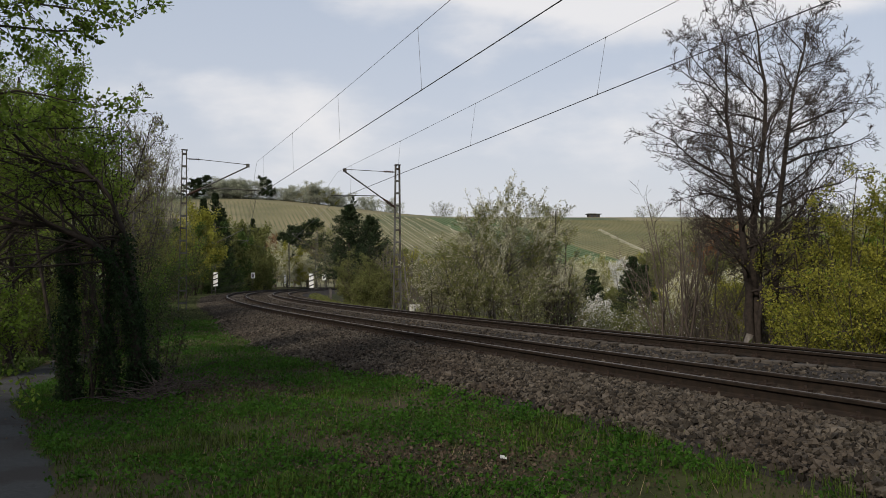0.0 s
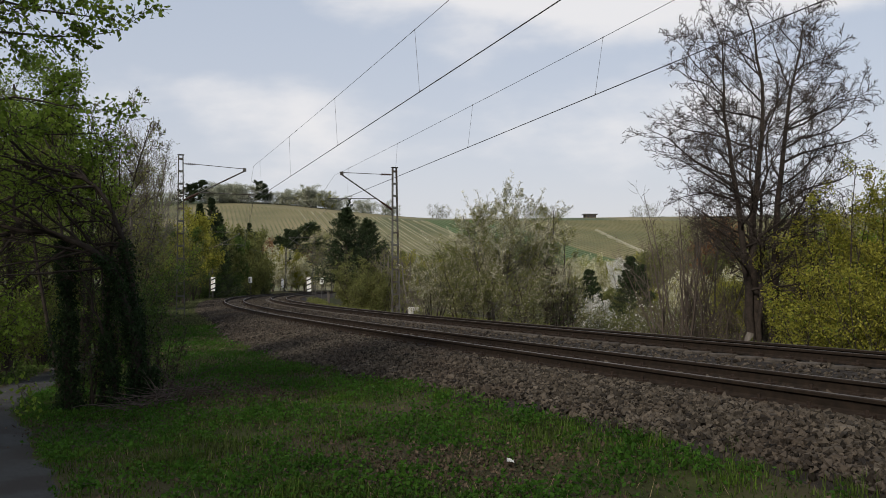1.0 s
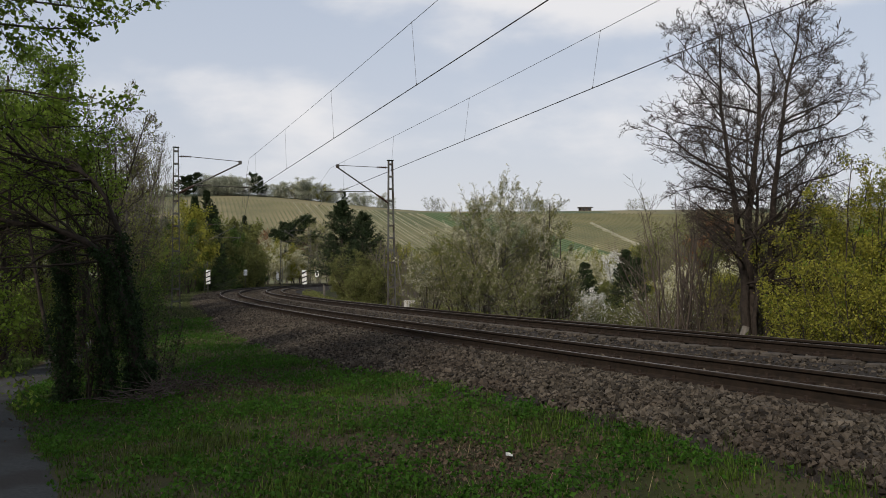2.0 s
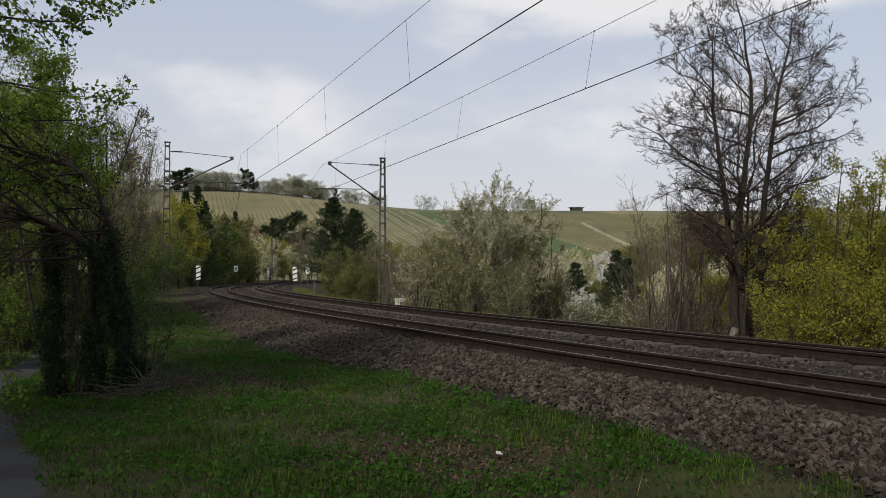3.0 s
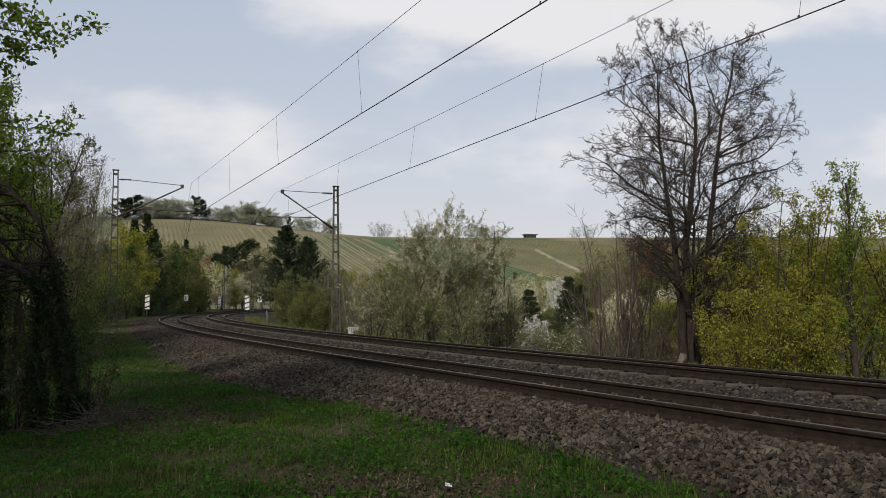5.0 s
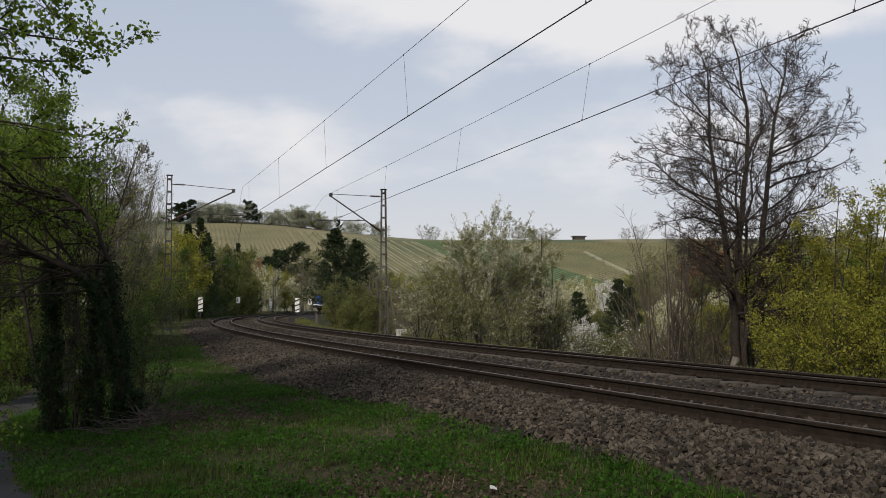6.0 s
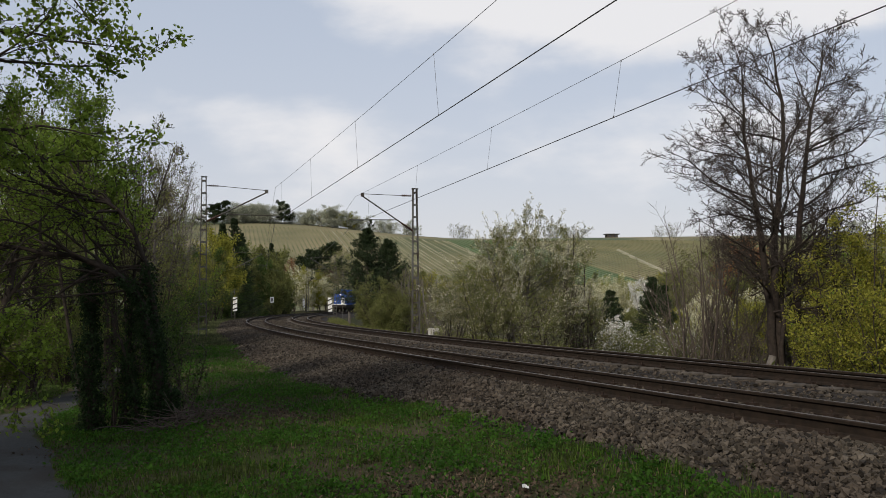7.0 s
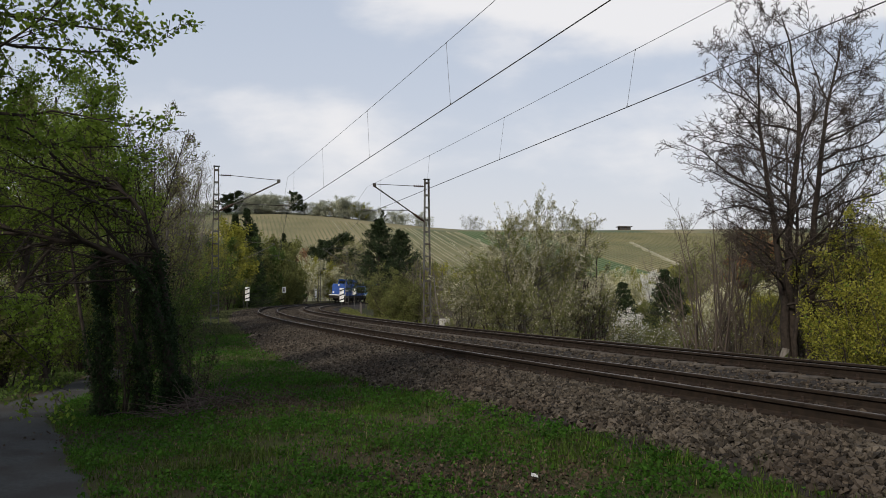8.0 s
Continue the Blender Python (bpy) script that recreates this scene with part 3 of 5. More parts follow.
def plant(name, x, y, label, category, wood, twigs, leaves, bark, twig_mat, group="", z=None, sides=(7, 5, 3, 3, 3), height=None):
    """A tree or shrub from its growth: thick wood, thin wood, and sets of leaves (name, verts, quads, material)."""
    t = thing(name, pose(x, y, land(x, y) - 0.05 if z is None else z), label, category, group)
    if height:                         # stretched so that its top is at the height asked for
        k = height / max(float(np.percentile(g[0][..., 2], 99.8)) for g in (*wood, *twigs))
        for g in (*wood, *twigs):
            g[0][..., 2] *= k
        for _, v, _, _ in leaves:
            v[:, 2] *= k
    if wood:
        n = len(wood[0][0])
        per = [len(g[0]) // n for g in wood]
        whole = n == 1 or any(len(g[0]) % n for g in wood)
        for i in range(1 if whole else n):
            own = wood if whole else [(g[0][i * k:(i + 1) * k], g[1][i * k:(i + 1) * k]) for g, k in zip(wood, per)]
            v, q = tubes(own, sides)
            nm = "trunk" if category != "shrub" else "stem"
            put(nm, mesh_of(nm, v, q, bark, True), t)
    if twigs:
        v, q = tubes(twigs, (3,) * len(twigs))
        put("branchwork", mesh_of("branchwork", v, q, twig_mat), t)
    for nm, v, q, m in leaves:
        put(nm, mesh_of(nm, v, q, m), t)
    return t


def stems(rng, n, height, lean, rad, points=7, wob=0.08, lift=0.08, spread=0.15, toward=(0, 0)):
    a = rng.uniform(0, 2 * math.pi, n)
    pos = np.stack([np.cos(a) * spread, np.sin(a) * spread, np.zeros(n)], 1) * rng.uniform(0.3, 1, (n, 1))
    way = np.stack([np.cos(a) * lean + toward[0], np.sin(a) * lean + toward[1], np.ones(n)], 1)
    return shoot(rng, pos, way, height * rng.uniform(0.75, 1.0, n), rad * rng.uniform(0.7, 1, n), points, wob, lift, 0.2)


def shrub(name, x, y, h, width, label, leaf, seed, n_stems=9, leaf_n=6000, leaf_size=0.06, twig_mat=None, category="shrub", bark=None, group="", second=None, second_n=0, per=(7, 6), z=None, lift=0.05, droop=0.2, second_name="blossom"):
    """A many-stemmed bush, leafy or bare."""
    rng = np.random.default_rng(seed)
    lean = width / h * 0.5
    reach = min(0.5, max(0.22, 0.55 * width / h))
    a = stems(rng, n_stems, h, lean, 0.011 * h ** 0.8, 6, 0.10, 0.10, width * 0.12)
    b = fork(rng, a, per[0], 0.15, 1.0, reach, 45, 0.13, lift, 5)
    c = fork(rng, b, per[1], 0.15, 1.0, 0.5, 42, 0.16, lift, 4)
    sets = []
    if leaf is not None and leaf_n:
        p, w = along(rng, c, leaf_n, 0.1)
        v, q = blades(rng, p, leaf_size, 0.05 + leaf_size * 0.7, droop=droop)
        sets.append(("foliage", v, q, leaf))
    if second is not None:
        p, w = along(rng, c, second_n, 0.3)
        v, q = blades(rng, p, leaf_size * 0.9, 0.05, long=1.1)
        sets.append((second_name, v, q, second))
    return plant(name, x, y, label, category, [a], [b, c], sets, bark or M["bark"], twig_mat or M["twig"], group, z, height=h)


def spruce(x, y, h, width, label, seed, name="spruce", z=None, skirt=0.06):
    """A conifer in ragged tiers whose branch tips turn up; skirt: where the lowest branches start."""
    rng = np.random.default_rng(seed)
    a = shoot(rng, np.zeros((1, 3)), np.array([[0, 0, 1.0]]), np.array([h]), np.array([h * 0.018]), 9, 0.01, 0.05, 0.1)
    n = int(h * 26)
    tiers = max(7, int(h * (1 - skirt) / 0.5))
    t = np.clip(skirt + (1 - skirt) * (rng.integers(0, tiers, n) + rng.normal(0.4, 0.16, n)) / tiers, skirt, 0.985)
    az = rng.uniform(0, 2 * math.pi, n)
    pos = np.stack([0 * t, 0 * t, t * h], 1)
    u = (t - skirt) / (1 - skirt)
    ln = np.minimum(1.0, 0.75 + u * 2) * (1 - u) * width * 0.66 * rng.uniform(0.45, 1.2, n) + 0.22
    way = np.stack([np.cos(az), np.sin(az), -0.05 + 0.55 * u], 1)
    b = shoot(rng, pos, way, ln, np.full(n, 0.02), 5, 0.08, 0.09)
    c = fork(rng, b, 7, 0.2, 1.0, 0.42, 42, 0.08, 0.05, 3, flat=0.4)
    p, w = along(rng, c, n * 46, 0.0)
    v, q = blades(rng, p, 0.075, 0.045, long=2.4, droop=0.0, way=w)
    p2, w2 = along(rng, b, n * 30, 0.1)
    v2, q2 = blades(rng, p2, 0.085, 0.05, long=2.2, droop=0.1, way=w2)
    v, q = np.concatenate([v, v2]), np.concatenate([q, q2 + len(v)])
    return plant(name, x, y, label, "conifer", [a], [b, c], [("needles", v, q, M["needle"])], M["bark"], M["bark"], "conifers", z, height=h)


def broadleaf(name, x, y, h, label, leaf, seed, n_stems=1, lean=0.1, leaf_n=8000, leaf_size=0.06, wide=0.55, first=0.3, bark=None, twig_mat=None, per=(9, 7, 5), angle=48,
              second=None, second_n=0, lift=0.05, z=None, category="tree", group="", toward=(0, 0), rad=None, jit=0.06, fine=True):
    """A tree with one or more trunks, limbs, branches and twigs, with or without leaves."""
    rng = np.random.default_rng(seed)
    a = stems(rng, n_stems, h, lean, rad or h * 0.018, 9, 0.05, 0.06, 0.12 * n_stems ** 0.5, toward)
    b = fork(rng, a, per[0], first, 0.97, wide, angle, 0.10, lift, 6, 0.5)
    c = fork(rng, b, per[1], 0.2, 1.0, 0.48, 42, 0.14, lift, 5, 0.5)
    tw = [c]
    if fine:
        d = fork(rng, c, per[2], 0.15, 1.0, 0.5, 42, 0.17, lift, 4, 0.6, 0.5)
        tw.append(d)
    last = tw[-1]
    sets = []
    if leaf is not None and leaf_n:
        p, w = along(rng, last, leaf_n, 0.1)
        v, q = blades(rng, p, leaf_size, jit, droop=0.25)
        sets.append(("foliage", v, q, leaf))
    if second is not None:
        p, w = along(rng, tw[0], second_n * 2 // 3, 0.2)
        p2, w = along(rng, last, second_n - second_n * 2 // 3, 0.2)
        v, q = blades(rng, np.concatenate([p, p2]), leaf_size * 0.85, jit * 0.6, long=1.1)
        sets.append(("blossom", v, q, second))
    return plant(name, x, y, label, category, [a, b], tw, sets, bark or M["bark"], twig_mat or M["twig"], group, z, height=h)


# ---------------------------------------------------------------- the large bare tree and the growth across the tracks
def bend(knots, points, rng, wob):
    """A crooked line through a few knots (x, y, z), evenly divided."""
    knots = np.asarray(knots, float)
    u = np.r_[0, np.cumsum(np.linalg.norm(np.diff(knots, axis=0), axis=1))]
    w = np.linspace(0, u[-1], points)
    line = np.stack([np.interp(w, u, knots[:, k]) for k in range(3)], 1)
    soft = line.copy()
    soft[1:-1] = (line[:-2] + 2 * line[1:-1] + line[2:]) / 4
    soft[1:] += rng.normal(0, wob, (points - 1, 3))
    return soft


def big_bare_tree():
    """Several trunks from one root that part upwards, with limbs that rise, arch out and end in fine twigs."""
    rng = np.random.default_rng(5)
    x, y = 8.78, 22.3
    g = 0.02 - land(x, y)
    trunks = [[(-.18, 0, 0), (-.34, 0, g + 1.5), (-.33, 0, g + 2.83), (-.64, -.1, g + 4.24), (-.80, -.2, g + 5.5), (-.96, -.3, g + 6.75), (-.88, -.3, g + 8.3)],
              [(0, .1, 0), (-.05, .1, g + 1.5), (-.10, .2, g + 3.14), (.20, .3, g + 4.7), (.49, .4, g + 6.75), (.30, .5, g + 8.5), (.10, .5, g + 9.6)],
              [(.26, -.1, 0), (.42, -.1, g + 1.5), (.49, -.1, g + 3.1), (.58, -.2, g + 5.0), (.90, -.1, g + 6.4), (1.2, 0, g + 7.7), (1.5, .1, g + 9.0)],
              [(.05, .2, 0), (.15, .5, g + 1.8), (.20, .9, g + 3.6), (.40, 1.3, g + 5.4), (.60, 1.6, g + 7.2)],
              [(-.05, -.15, 0), (-.1, -.4, g + 1.9), (-.2, -.8, g + 3.7), (-.1, -1.2, g + 5.4), (.1, -1.5, g + 6.9)]]
    a = np.stack([bend(k, 15, rng, 0.035) for k in trunks]), np.array([.15, .16, .15, .09, .08])[:, None] * np.linspace(1, 0.10, 15)
    pos, way, ln, rad = [], [], [], []
    out = (3.1, 1.9, 0.1, 1.4, 4.6)
    for k in range(5):
        for j in range(19):
            f = 14 * (0.27 + 0.72 * (j + rng.random()) / 19)
            i = min(int(f), 13)
            p = a[0][k, i] + (a[0][k, i + 1] - a[0][k, i]) * (f - i)
            az = out[k] + rng.normal(0, 1.15)
            rise = p[2] - g
            dome = 2.95 * max(0.12, 1 - ((rise - 4.6) / 5.6) ** 2) ** 0.5
            pos.append(p)
            way.append((math.cos(az), math.sin(az), 0.55 + 0.14 * max(0, rise - 4)))
            ln.append(max(0.9, dome - 0.45 * math.hypot(p[0] - 0.15, p[1])) * rng.uniform(0.75, 1.1))
            rad.append(min(a[1][k, i] * 0.55, 0.038))
    b = shoot(rng, np.array(pos), np.array(way), np.array(ln), np.array(rad), 9, 0.15, 0.0, 0.2)
    c = fork(rng, b, 11, 0.18, 1.0, 0.36, 46, 0.16, 0.05, 6, 0.55, 0.35, 0.35)
    d = fork(rng, c, 6, 0.2, 1.0, 0.45, 46, 0.2, 0.03, 4, 0.75, 0.6, 0.3)
    e = fork(rng, d, 4, 0.3, 1.0, 0.55, 46, 0.2, 0.03, 3, 0.9, 0.7, 0.3)
    c, d, e = (c[0], np.maximum(c[1], 0.007)), (d[0], np.maximum(d[1], 0.0055)), (e[0], np.maximum(e[1], 0.0045))
    p, w = along(rng, e, 9000, 0.5)
    v, q = blades(rng, p, 0.022, 0.02, long=1.3)
    plant("bare_tree", x, y, "tall bare tree with several dark trunks and fine twigs", "tree", [a, b], [c, d, e], [("bud_haze", v, q, M["twig"])], M["bark_black"], M["bark"], sides=(8, 5))


big_bare_tree()


def at(px, d):
    """Plan place d metres ahead; px is its bearing, 784 straight ahead and 1420 to one radian's tangent."""
    return 0.016 + (px - 784) / 1420 * d, d


def top(py, d):
    return 1.62 + (498 - py) * d / 1420


def grow_height(x, y, ztop):
    return ztop - land(x, y) + 0.05


# flowering trees beside the far track
def cherry(x, y, h, wide, label, seed, leaf_n, bloom_n, trunks=4, bark="bark_grey"):
    """Spreading limbs with stiff upright shoots that carry the blossom, leaves inside."""
    rng = np.random.default_rng(seed)
    a = stems(rng, trunks, h, wide / h * 0.16, 0.10, 9, 0.05, 0.06, 0.25)
    b = fork(rng, a, 15, 0.10, 0.95, 0.085 * wide, 58, 0.10, 0.03, 7, 0.5, 0.2, 0.5)
    c = fork(rng, b, 8, 0.25, 1.0, 0.55, 45, 0.05, 0.10, 5, 0.5, 0.4, 0.3)
    d = fork(rng, c, 6, 0.1, 0.9, 0.28, 48, 0.14, 0.04, 4, 0.6, 0.6)
    tip = fork(rng, b, 2, 0.7, 1.0, 0.75, 30, 0.03, 0.13, 6, 0.6, 0.5, 0.2)          # stiff leaders above the crown
    spur = fork(rng, tip, 8, 0.05, 1.0, 0.26, 58, 0.05, 0.03, 3, 0.6, 0.6, 0.5)
    p, w = along(rng, d, leaf_n, 0.1)
    v, q = blades(rng, p, 0.040, 0.045, droop=0.1)
    p2 = np.concatenate([along(rng, c, bloom_n // 2, 0.2)[0], along(rng, tip, bloom_n // 5, 0.1)[0], along(rng, spur, bloom_n // 3, 0.1)[0]])
    v2, q2 = blades(rng, p2, 0.036, 0.026, long=1.1)
    p3, w = along(rng, d, leaf_n // 4, 0.1)
    v3, q3 = blades(rng, p3, 0.040, 0.06, droop=0.1)
    plant("flowering_cherry", x, y, label, "tree", [a, b], [c, d, tip, spur], [("foliage", v, q, M["leaf_olive"]), ("young_foliage", v3, q3, M["leaf_yellow"]), ("blossom", v2, q2, M["cream"])], M[bark], M["bark_grey"], "flowering trees", height=h)


def flowering_trees():
    x, y = at(880, 33)
    cherry(x, y, grow_height(x, y, top(308, 33)), 5.8, "cherry tree in pale blossom with fresh olive leaves", 11, 17000, 27000)
    x, y = at(978, 33.5)
    cherry(x, y, grow_height(x, y, top(350, 33.5)), 3.6, "cherry tree with sparse blossom and ivy on its trunk", 12, 8000, 5000, 3, "bark")
    for px, d, py, w, k in ((815, 32, 430, 3.0, 1), (770, 33, 462, 2.0, 2), (930, 31, 470, 2.6, 3), (850, 31, 480, 2.4, 4)):
        x, y = at(px, d)
        shrub("flowering_shrub", x, y, grow_height(x, y, top(py, d)), w, "shrub with yellowish young leaves and white blossom", M["leaf_olive"], 20 + k, 10, 7000, 0.035, M["bark_grey"],
              group="flowering shrubs", second=M["cream"], second_n=7000 if px < 800 else 2200)
    for px, d, py, w, k in ((962, 32, 440, 1.2, 1), (992, 32.5, 455, 1.4, 2), (1008, 34, 470, 1.8, 3)):
        x, y = at(px, d)
        shrub("thicket", x, y, grow_height(x, y, top(py, d)), w, "thicket of bare brown twigs with a little ivy", M["leaf_dark"], 30 + k, 9, 700, 0.035, M["twig_mauve"], group="thickets")


flowering_trees()


def right_growth():
    # twiggy shrubs left of and below the bare tree
    for k, (px, d, py, w) in enumerate(((1165, 25.5, 350, 2.2), (1195, 25, 330, 1.8), (1232, 26, 318, 2.0), (1268, 25, 360, 2.2))):
        x, y = at(px, d)
        shrub("bare_shrub", x, y, grow_height(x, y, top(py, d)), w * 1.9, "tall bare shrub with slender mauve-brown stems", None, 40 + k, 6, 0, 0.03, M["twig_mauve"], bark=M["twig_mauve"], group="bare shrubs", per=(9, 7), lift=0.10)
    for k, (px, d, py, w) in enumerate(((1300, 24.2, 470, 2.2), (1350, 24.6, 455, 2.4), (1390, 24.5, 480, 2.2), (1250, 25, 500, 2.0), (1205, 26, 510, 2.2))):
        x, y = at(px, d)
        shrub("thicket", x, y, grow_height(x, y, top(py, d)), w, "dense thicket of bare mauve-brown twigs", M["leaf_olive"], 50 + k, 10, 900, 0.035, M["twig_mauve"], bark=M["twig_mauve"], group="thickets", per=(9, 7))
    # yellow-green shrubs
    for k, (px, d, py, w, n) in enumerate(((1418, 21.5, 375, 2.0, 7000), (1470, 21, 292, 2.6, 12000), (1530, 20.5, 300, 2.6, 12000), (1590, 20, 345, 2.4, 10000), (1650, 20.5, 330, 2.6, 10000), (1440, 19.3, 500, 2.2, 7000),
                                           (1520, 18.8, 470, 2.4, 7000), (1600, 18.5, 470, 2.4, 7000), (1720, 21, 360, 2.8, 9000), (1790, 20, 320, 2.8, 9000))):
        x, y = at(px, d)
        shrub("budding_shrub", x, y, grow_height(x, y, top(py, d)), w, "tall shrub with fresh yellow-green leaves", M["leaf_yellow"], 60 + k, 7, int(n * 0.62), 0.043, M["bark"], group="yellow-green shrubs", lift=0.08, second=M["leaf_green"], second_n=int(n * 0.10), second_name="green_foliage")
    x, y = at(1655, 19)
    broadleaf("young_tree", x, y, grow_height(x, y, top(232, 19)), "slender young tree with small green leaves", M["leaf_green"], 71, 1, 0.05, 4500, 0.04, 0.3, 0.2, per=(16, 6, 4), angle=28, lift=0.12)
    # blossoming low shrubs and dark conifers further down the slope
    for k, (px, d, py, w) in enumerate(((1050, 42, 520, 1.7), (1085, 40, 545, 2.2), (1140, 33, 535, 2.2), (1185, 31, 520, 2.4), (1220, 30, 530, 2.2), (1110, 34, 555, 2.0))):
        x, y = at(px, d)
        shrub("blossoming_shrub", x, y, grow_height(x, y, top(py, d)), w, "low shrub with bright white blossom", M["leaf_olive"], 80 + k, 10, 1000 if k == 0 else 3000, 0.05, M["bark_grey"], group="blossoming shrubs", second=M["blossom"], second_n=5000 if k == 0 else 900)
    for k, (px, d, py, w) in enumerate(((1045, 62, 476, 2.0), (1118, 64, 455, 2.3), (1138, 63, 470, 2.0))):
        x, y = at(px, d)
        spruce(x, y, grow_height(x, y, top(py, d)), w * 1.15, "small dark green conifer", 90 + k, "small_conifer")
    # the bush at the bend, spruces and grey twigs behind it
    for k, (px, d, py, w) in enumerate(((646, 62, 440, 4.2), (676, 60, 462, 3.6), (624, 63, 488, 1.8), (650, 58, 490, 3.4))):
        x, y = at(px, d)
        shrub("willow_bush", x, y, grow_height(x, y, top(py, d)), w * 0.85, "rounded bush with dull olive-green young leaves", M["leaf_olive"], 100 + k, 16, 15000, 0.06, M["twig"], group="bushes at the bend", per=(8, 7))
    x, y = at(617, 72)
    spruce(x, y, grow_height(x, y, top(362, 72)), 6.2, "tall dark spruce behind the bend", 110, skirt=0.30)
    x, y = at(655, 77)
    spruce(x, y, grow_height(x, y, top(382, 77)), 5.6, "dark spruce behind the bend", 111, skirt=0.30)
    for k, (px, d, py, w) in enumerate(((358, 96, 352, 5.0), (379, 106, 341, 6.5), (392, 114, 368, 5.5), (446, 150, 386, 6.0), (458, 158, 402, 6.0))):
        x, y = at(px, d)
        spruce(x, y, grow_height(x, y, top(py, d)), w, "dark conifer on the bank before the bend", 114 + k)
    for k, (px, d, py) in enumerate(((678, 68, 405), (700, 60, 430), (728, 56, 440), (752, 52, 455), (715, 66, 425), (740, 46, 490), (700, 47, 500))):
        x, y = at(px, d)
        broadleaf("bare_young_tree", x, y, grow_height(x, y, top(py, d)), "young leafless tree with grey-brown twigs", M["leaf_olive"], 120 + k, 3, 0.15, 500, 0.05, 0.45, 0.15, M["bark_grey"], M["twig_mauve"], (9, 6, 4), 40, group="bare young trees")


right_growth()


# ---------------------------------------------------------------- far trees: few kinds, copied
def far_kinds():
    kinds = {}
    kinds["olive"] = broadleaf("far_tree", 0, 0, 10, "broad tree in pale olive young leaf", M["leaf_olive"], 200, 3, 0.2, 9000, 0.17, 0.55, 0.12, per=(10, 7, 4), jit=0.25, z=0, rad=0.08, group="far trees", fine=False)
    kinds["yellow"] = broadleaf("far_tree", 0, 0, 10, "rounded tree with fresh yellow-green leaves", M["leaf_yellow"], 201, 4, 0.3, 9000, 0.17, 0.55, 0.08, per=(10, 7, 4), jit=0.25, z=0, rad=0.08, group="far trees", fine=False)
    kinds["green"] = broadleaf("far_tree", 0, 0, 10, "broad tree with green leaves", M["leaf_green"], 202, 3, 0.2, 11000, 0.17, 0.55, 0.1, per=(10, 7, 4), jit=0.25, z=0, rad=0.08, group="far trees", fine=False)
    kinds["dark"] = broadleaf("far_tree", 0, 0, 10, "dense dark green tree", M["leaf_dark"], 209, 3, 0.2, 11000, 0.17, 0.5, 0.1, per=(10, 7, 4), jit=0.25, z=0, rad=0.08, group="far trees", fine=False)
    kinds["bare"] = broadleaf("far_tree", 0, 0, 10, "leafless tree with mauve-brown twigs", M["leaf_olive"], 203, 3, 0.15, 1500, 0.12, 0.5, 0.12, M["bark_grey"], M["twig_mauve"], (11, 8, 5), jit=0.2, z=0, rad=0.08, group="far trees")
    kinds["cream"] = broadleaf("far_tree", 0, 0, 10, "round tree in cream-coloured blossom", M["cream"], 204, 4, 0.3, 5500, 0.16, 0.55, 0.1, per=(10, 7, 4), jit=0.25, z=0, rad=0.08, group="far trees", second=M["leaf_yellow"], second_n=4500, fine=False)
    kinds["copper"] = broadleaf("far_tree", 0, 0, 10, "tree with copper-red young leaves", M["leaf_copper"], 205, 3, 0.2, 5000, 0.15, 0.5, 0.1, per=(10, 7, 4), jit=0.25, z=0, rad=0.08, group="far trees", fine=False)
    kinds["white"] = broadleaf("far_tree", 0, 0, 10, "tree in whitish blossom", M["blossom"], 206, 3, 0.25, 5000, 0.13, 0.5, 0.1, per=(10, 7, 4), jit=0.25, z=0, rad=0.08, group="far trees", fine=False)
    kinds["pale"] = broadleaf("far_tree", 0, 0, 10, "tree on the ridge in young leaf, paled by painted haze", M["leaf_hazed"], 208, 4, 0.3, 6500, 0.16, 0.5, 0.1, M["bark_grey"], M["bark_grey"], (10, 7, 4), jit=0.25, z=0, rad=0.08, group="far trees", fine=False)
    kinds["pine"] = broadleaf("far_pine", 0, 0, 10, "dark pine with a broad flat-topped crown", M["needle"], 207, 1, 0.05, 12000, 0.16, 0.42, 0.3, per=(16, 8, 4), angle=70, jit=0.16, z=0, rad=0.08, group="far pines", fine=False)
    return kinds


# kind, bearing, distance, top, spread
TREES_LEFT_OF_THE_BEND = """
yellow 345 80 356 0.8
dark 330 78 392 0.9
dark 352 108 385 0.9
olive 398 120 385 0.8
olive 418 132 378 0.8
dark 400 122 410 0.85
olive 430 142 396 0.8
dark 440 152 430 0.7
olive 466 150 440 0.8
dark 366 95 440 0.8
dark 380 108 455 0.7
olive 366 92 420 0.8
cream 487 190 425 1.1
yellow 508 196 428 1.0
cream 530 200 440 1.0
pine 543 212 386 1.3
pine 522 215 396 1.1
bare 560 205 395 1.1
bare 578 200 402 1.0
"""
TREES_BEHIND_THE_BEND = """
bare 592 208 398 1.0
cream 550 196 445 1.0
bare 500 218 405 1.1
copper 482 214 415 1.1
dark 446 160 470 0.8
dark 464 172 476 0.8
dark 480 185 484 0.8
dark 434 156 462 0.9
dark 336 90 470 1.2
dark 356 96 476 1.1
dark 374 108 480 1.1
dark 392 116 482 1.0
dark 408 128 482 1.0
dark 424 140 484 1.0
cream 505 192 462 1.3
yellow 535 195 468 1.3
bare 570 196 470 1.6
bare 595 205 468 1.8
bare 548 198 462 1.6
bare 520 212 440 1.4
yellow 735 112 440 1.0
yellow 718 118 446 0.9
"""
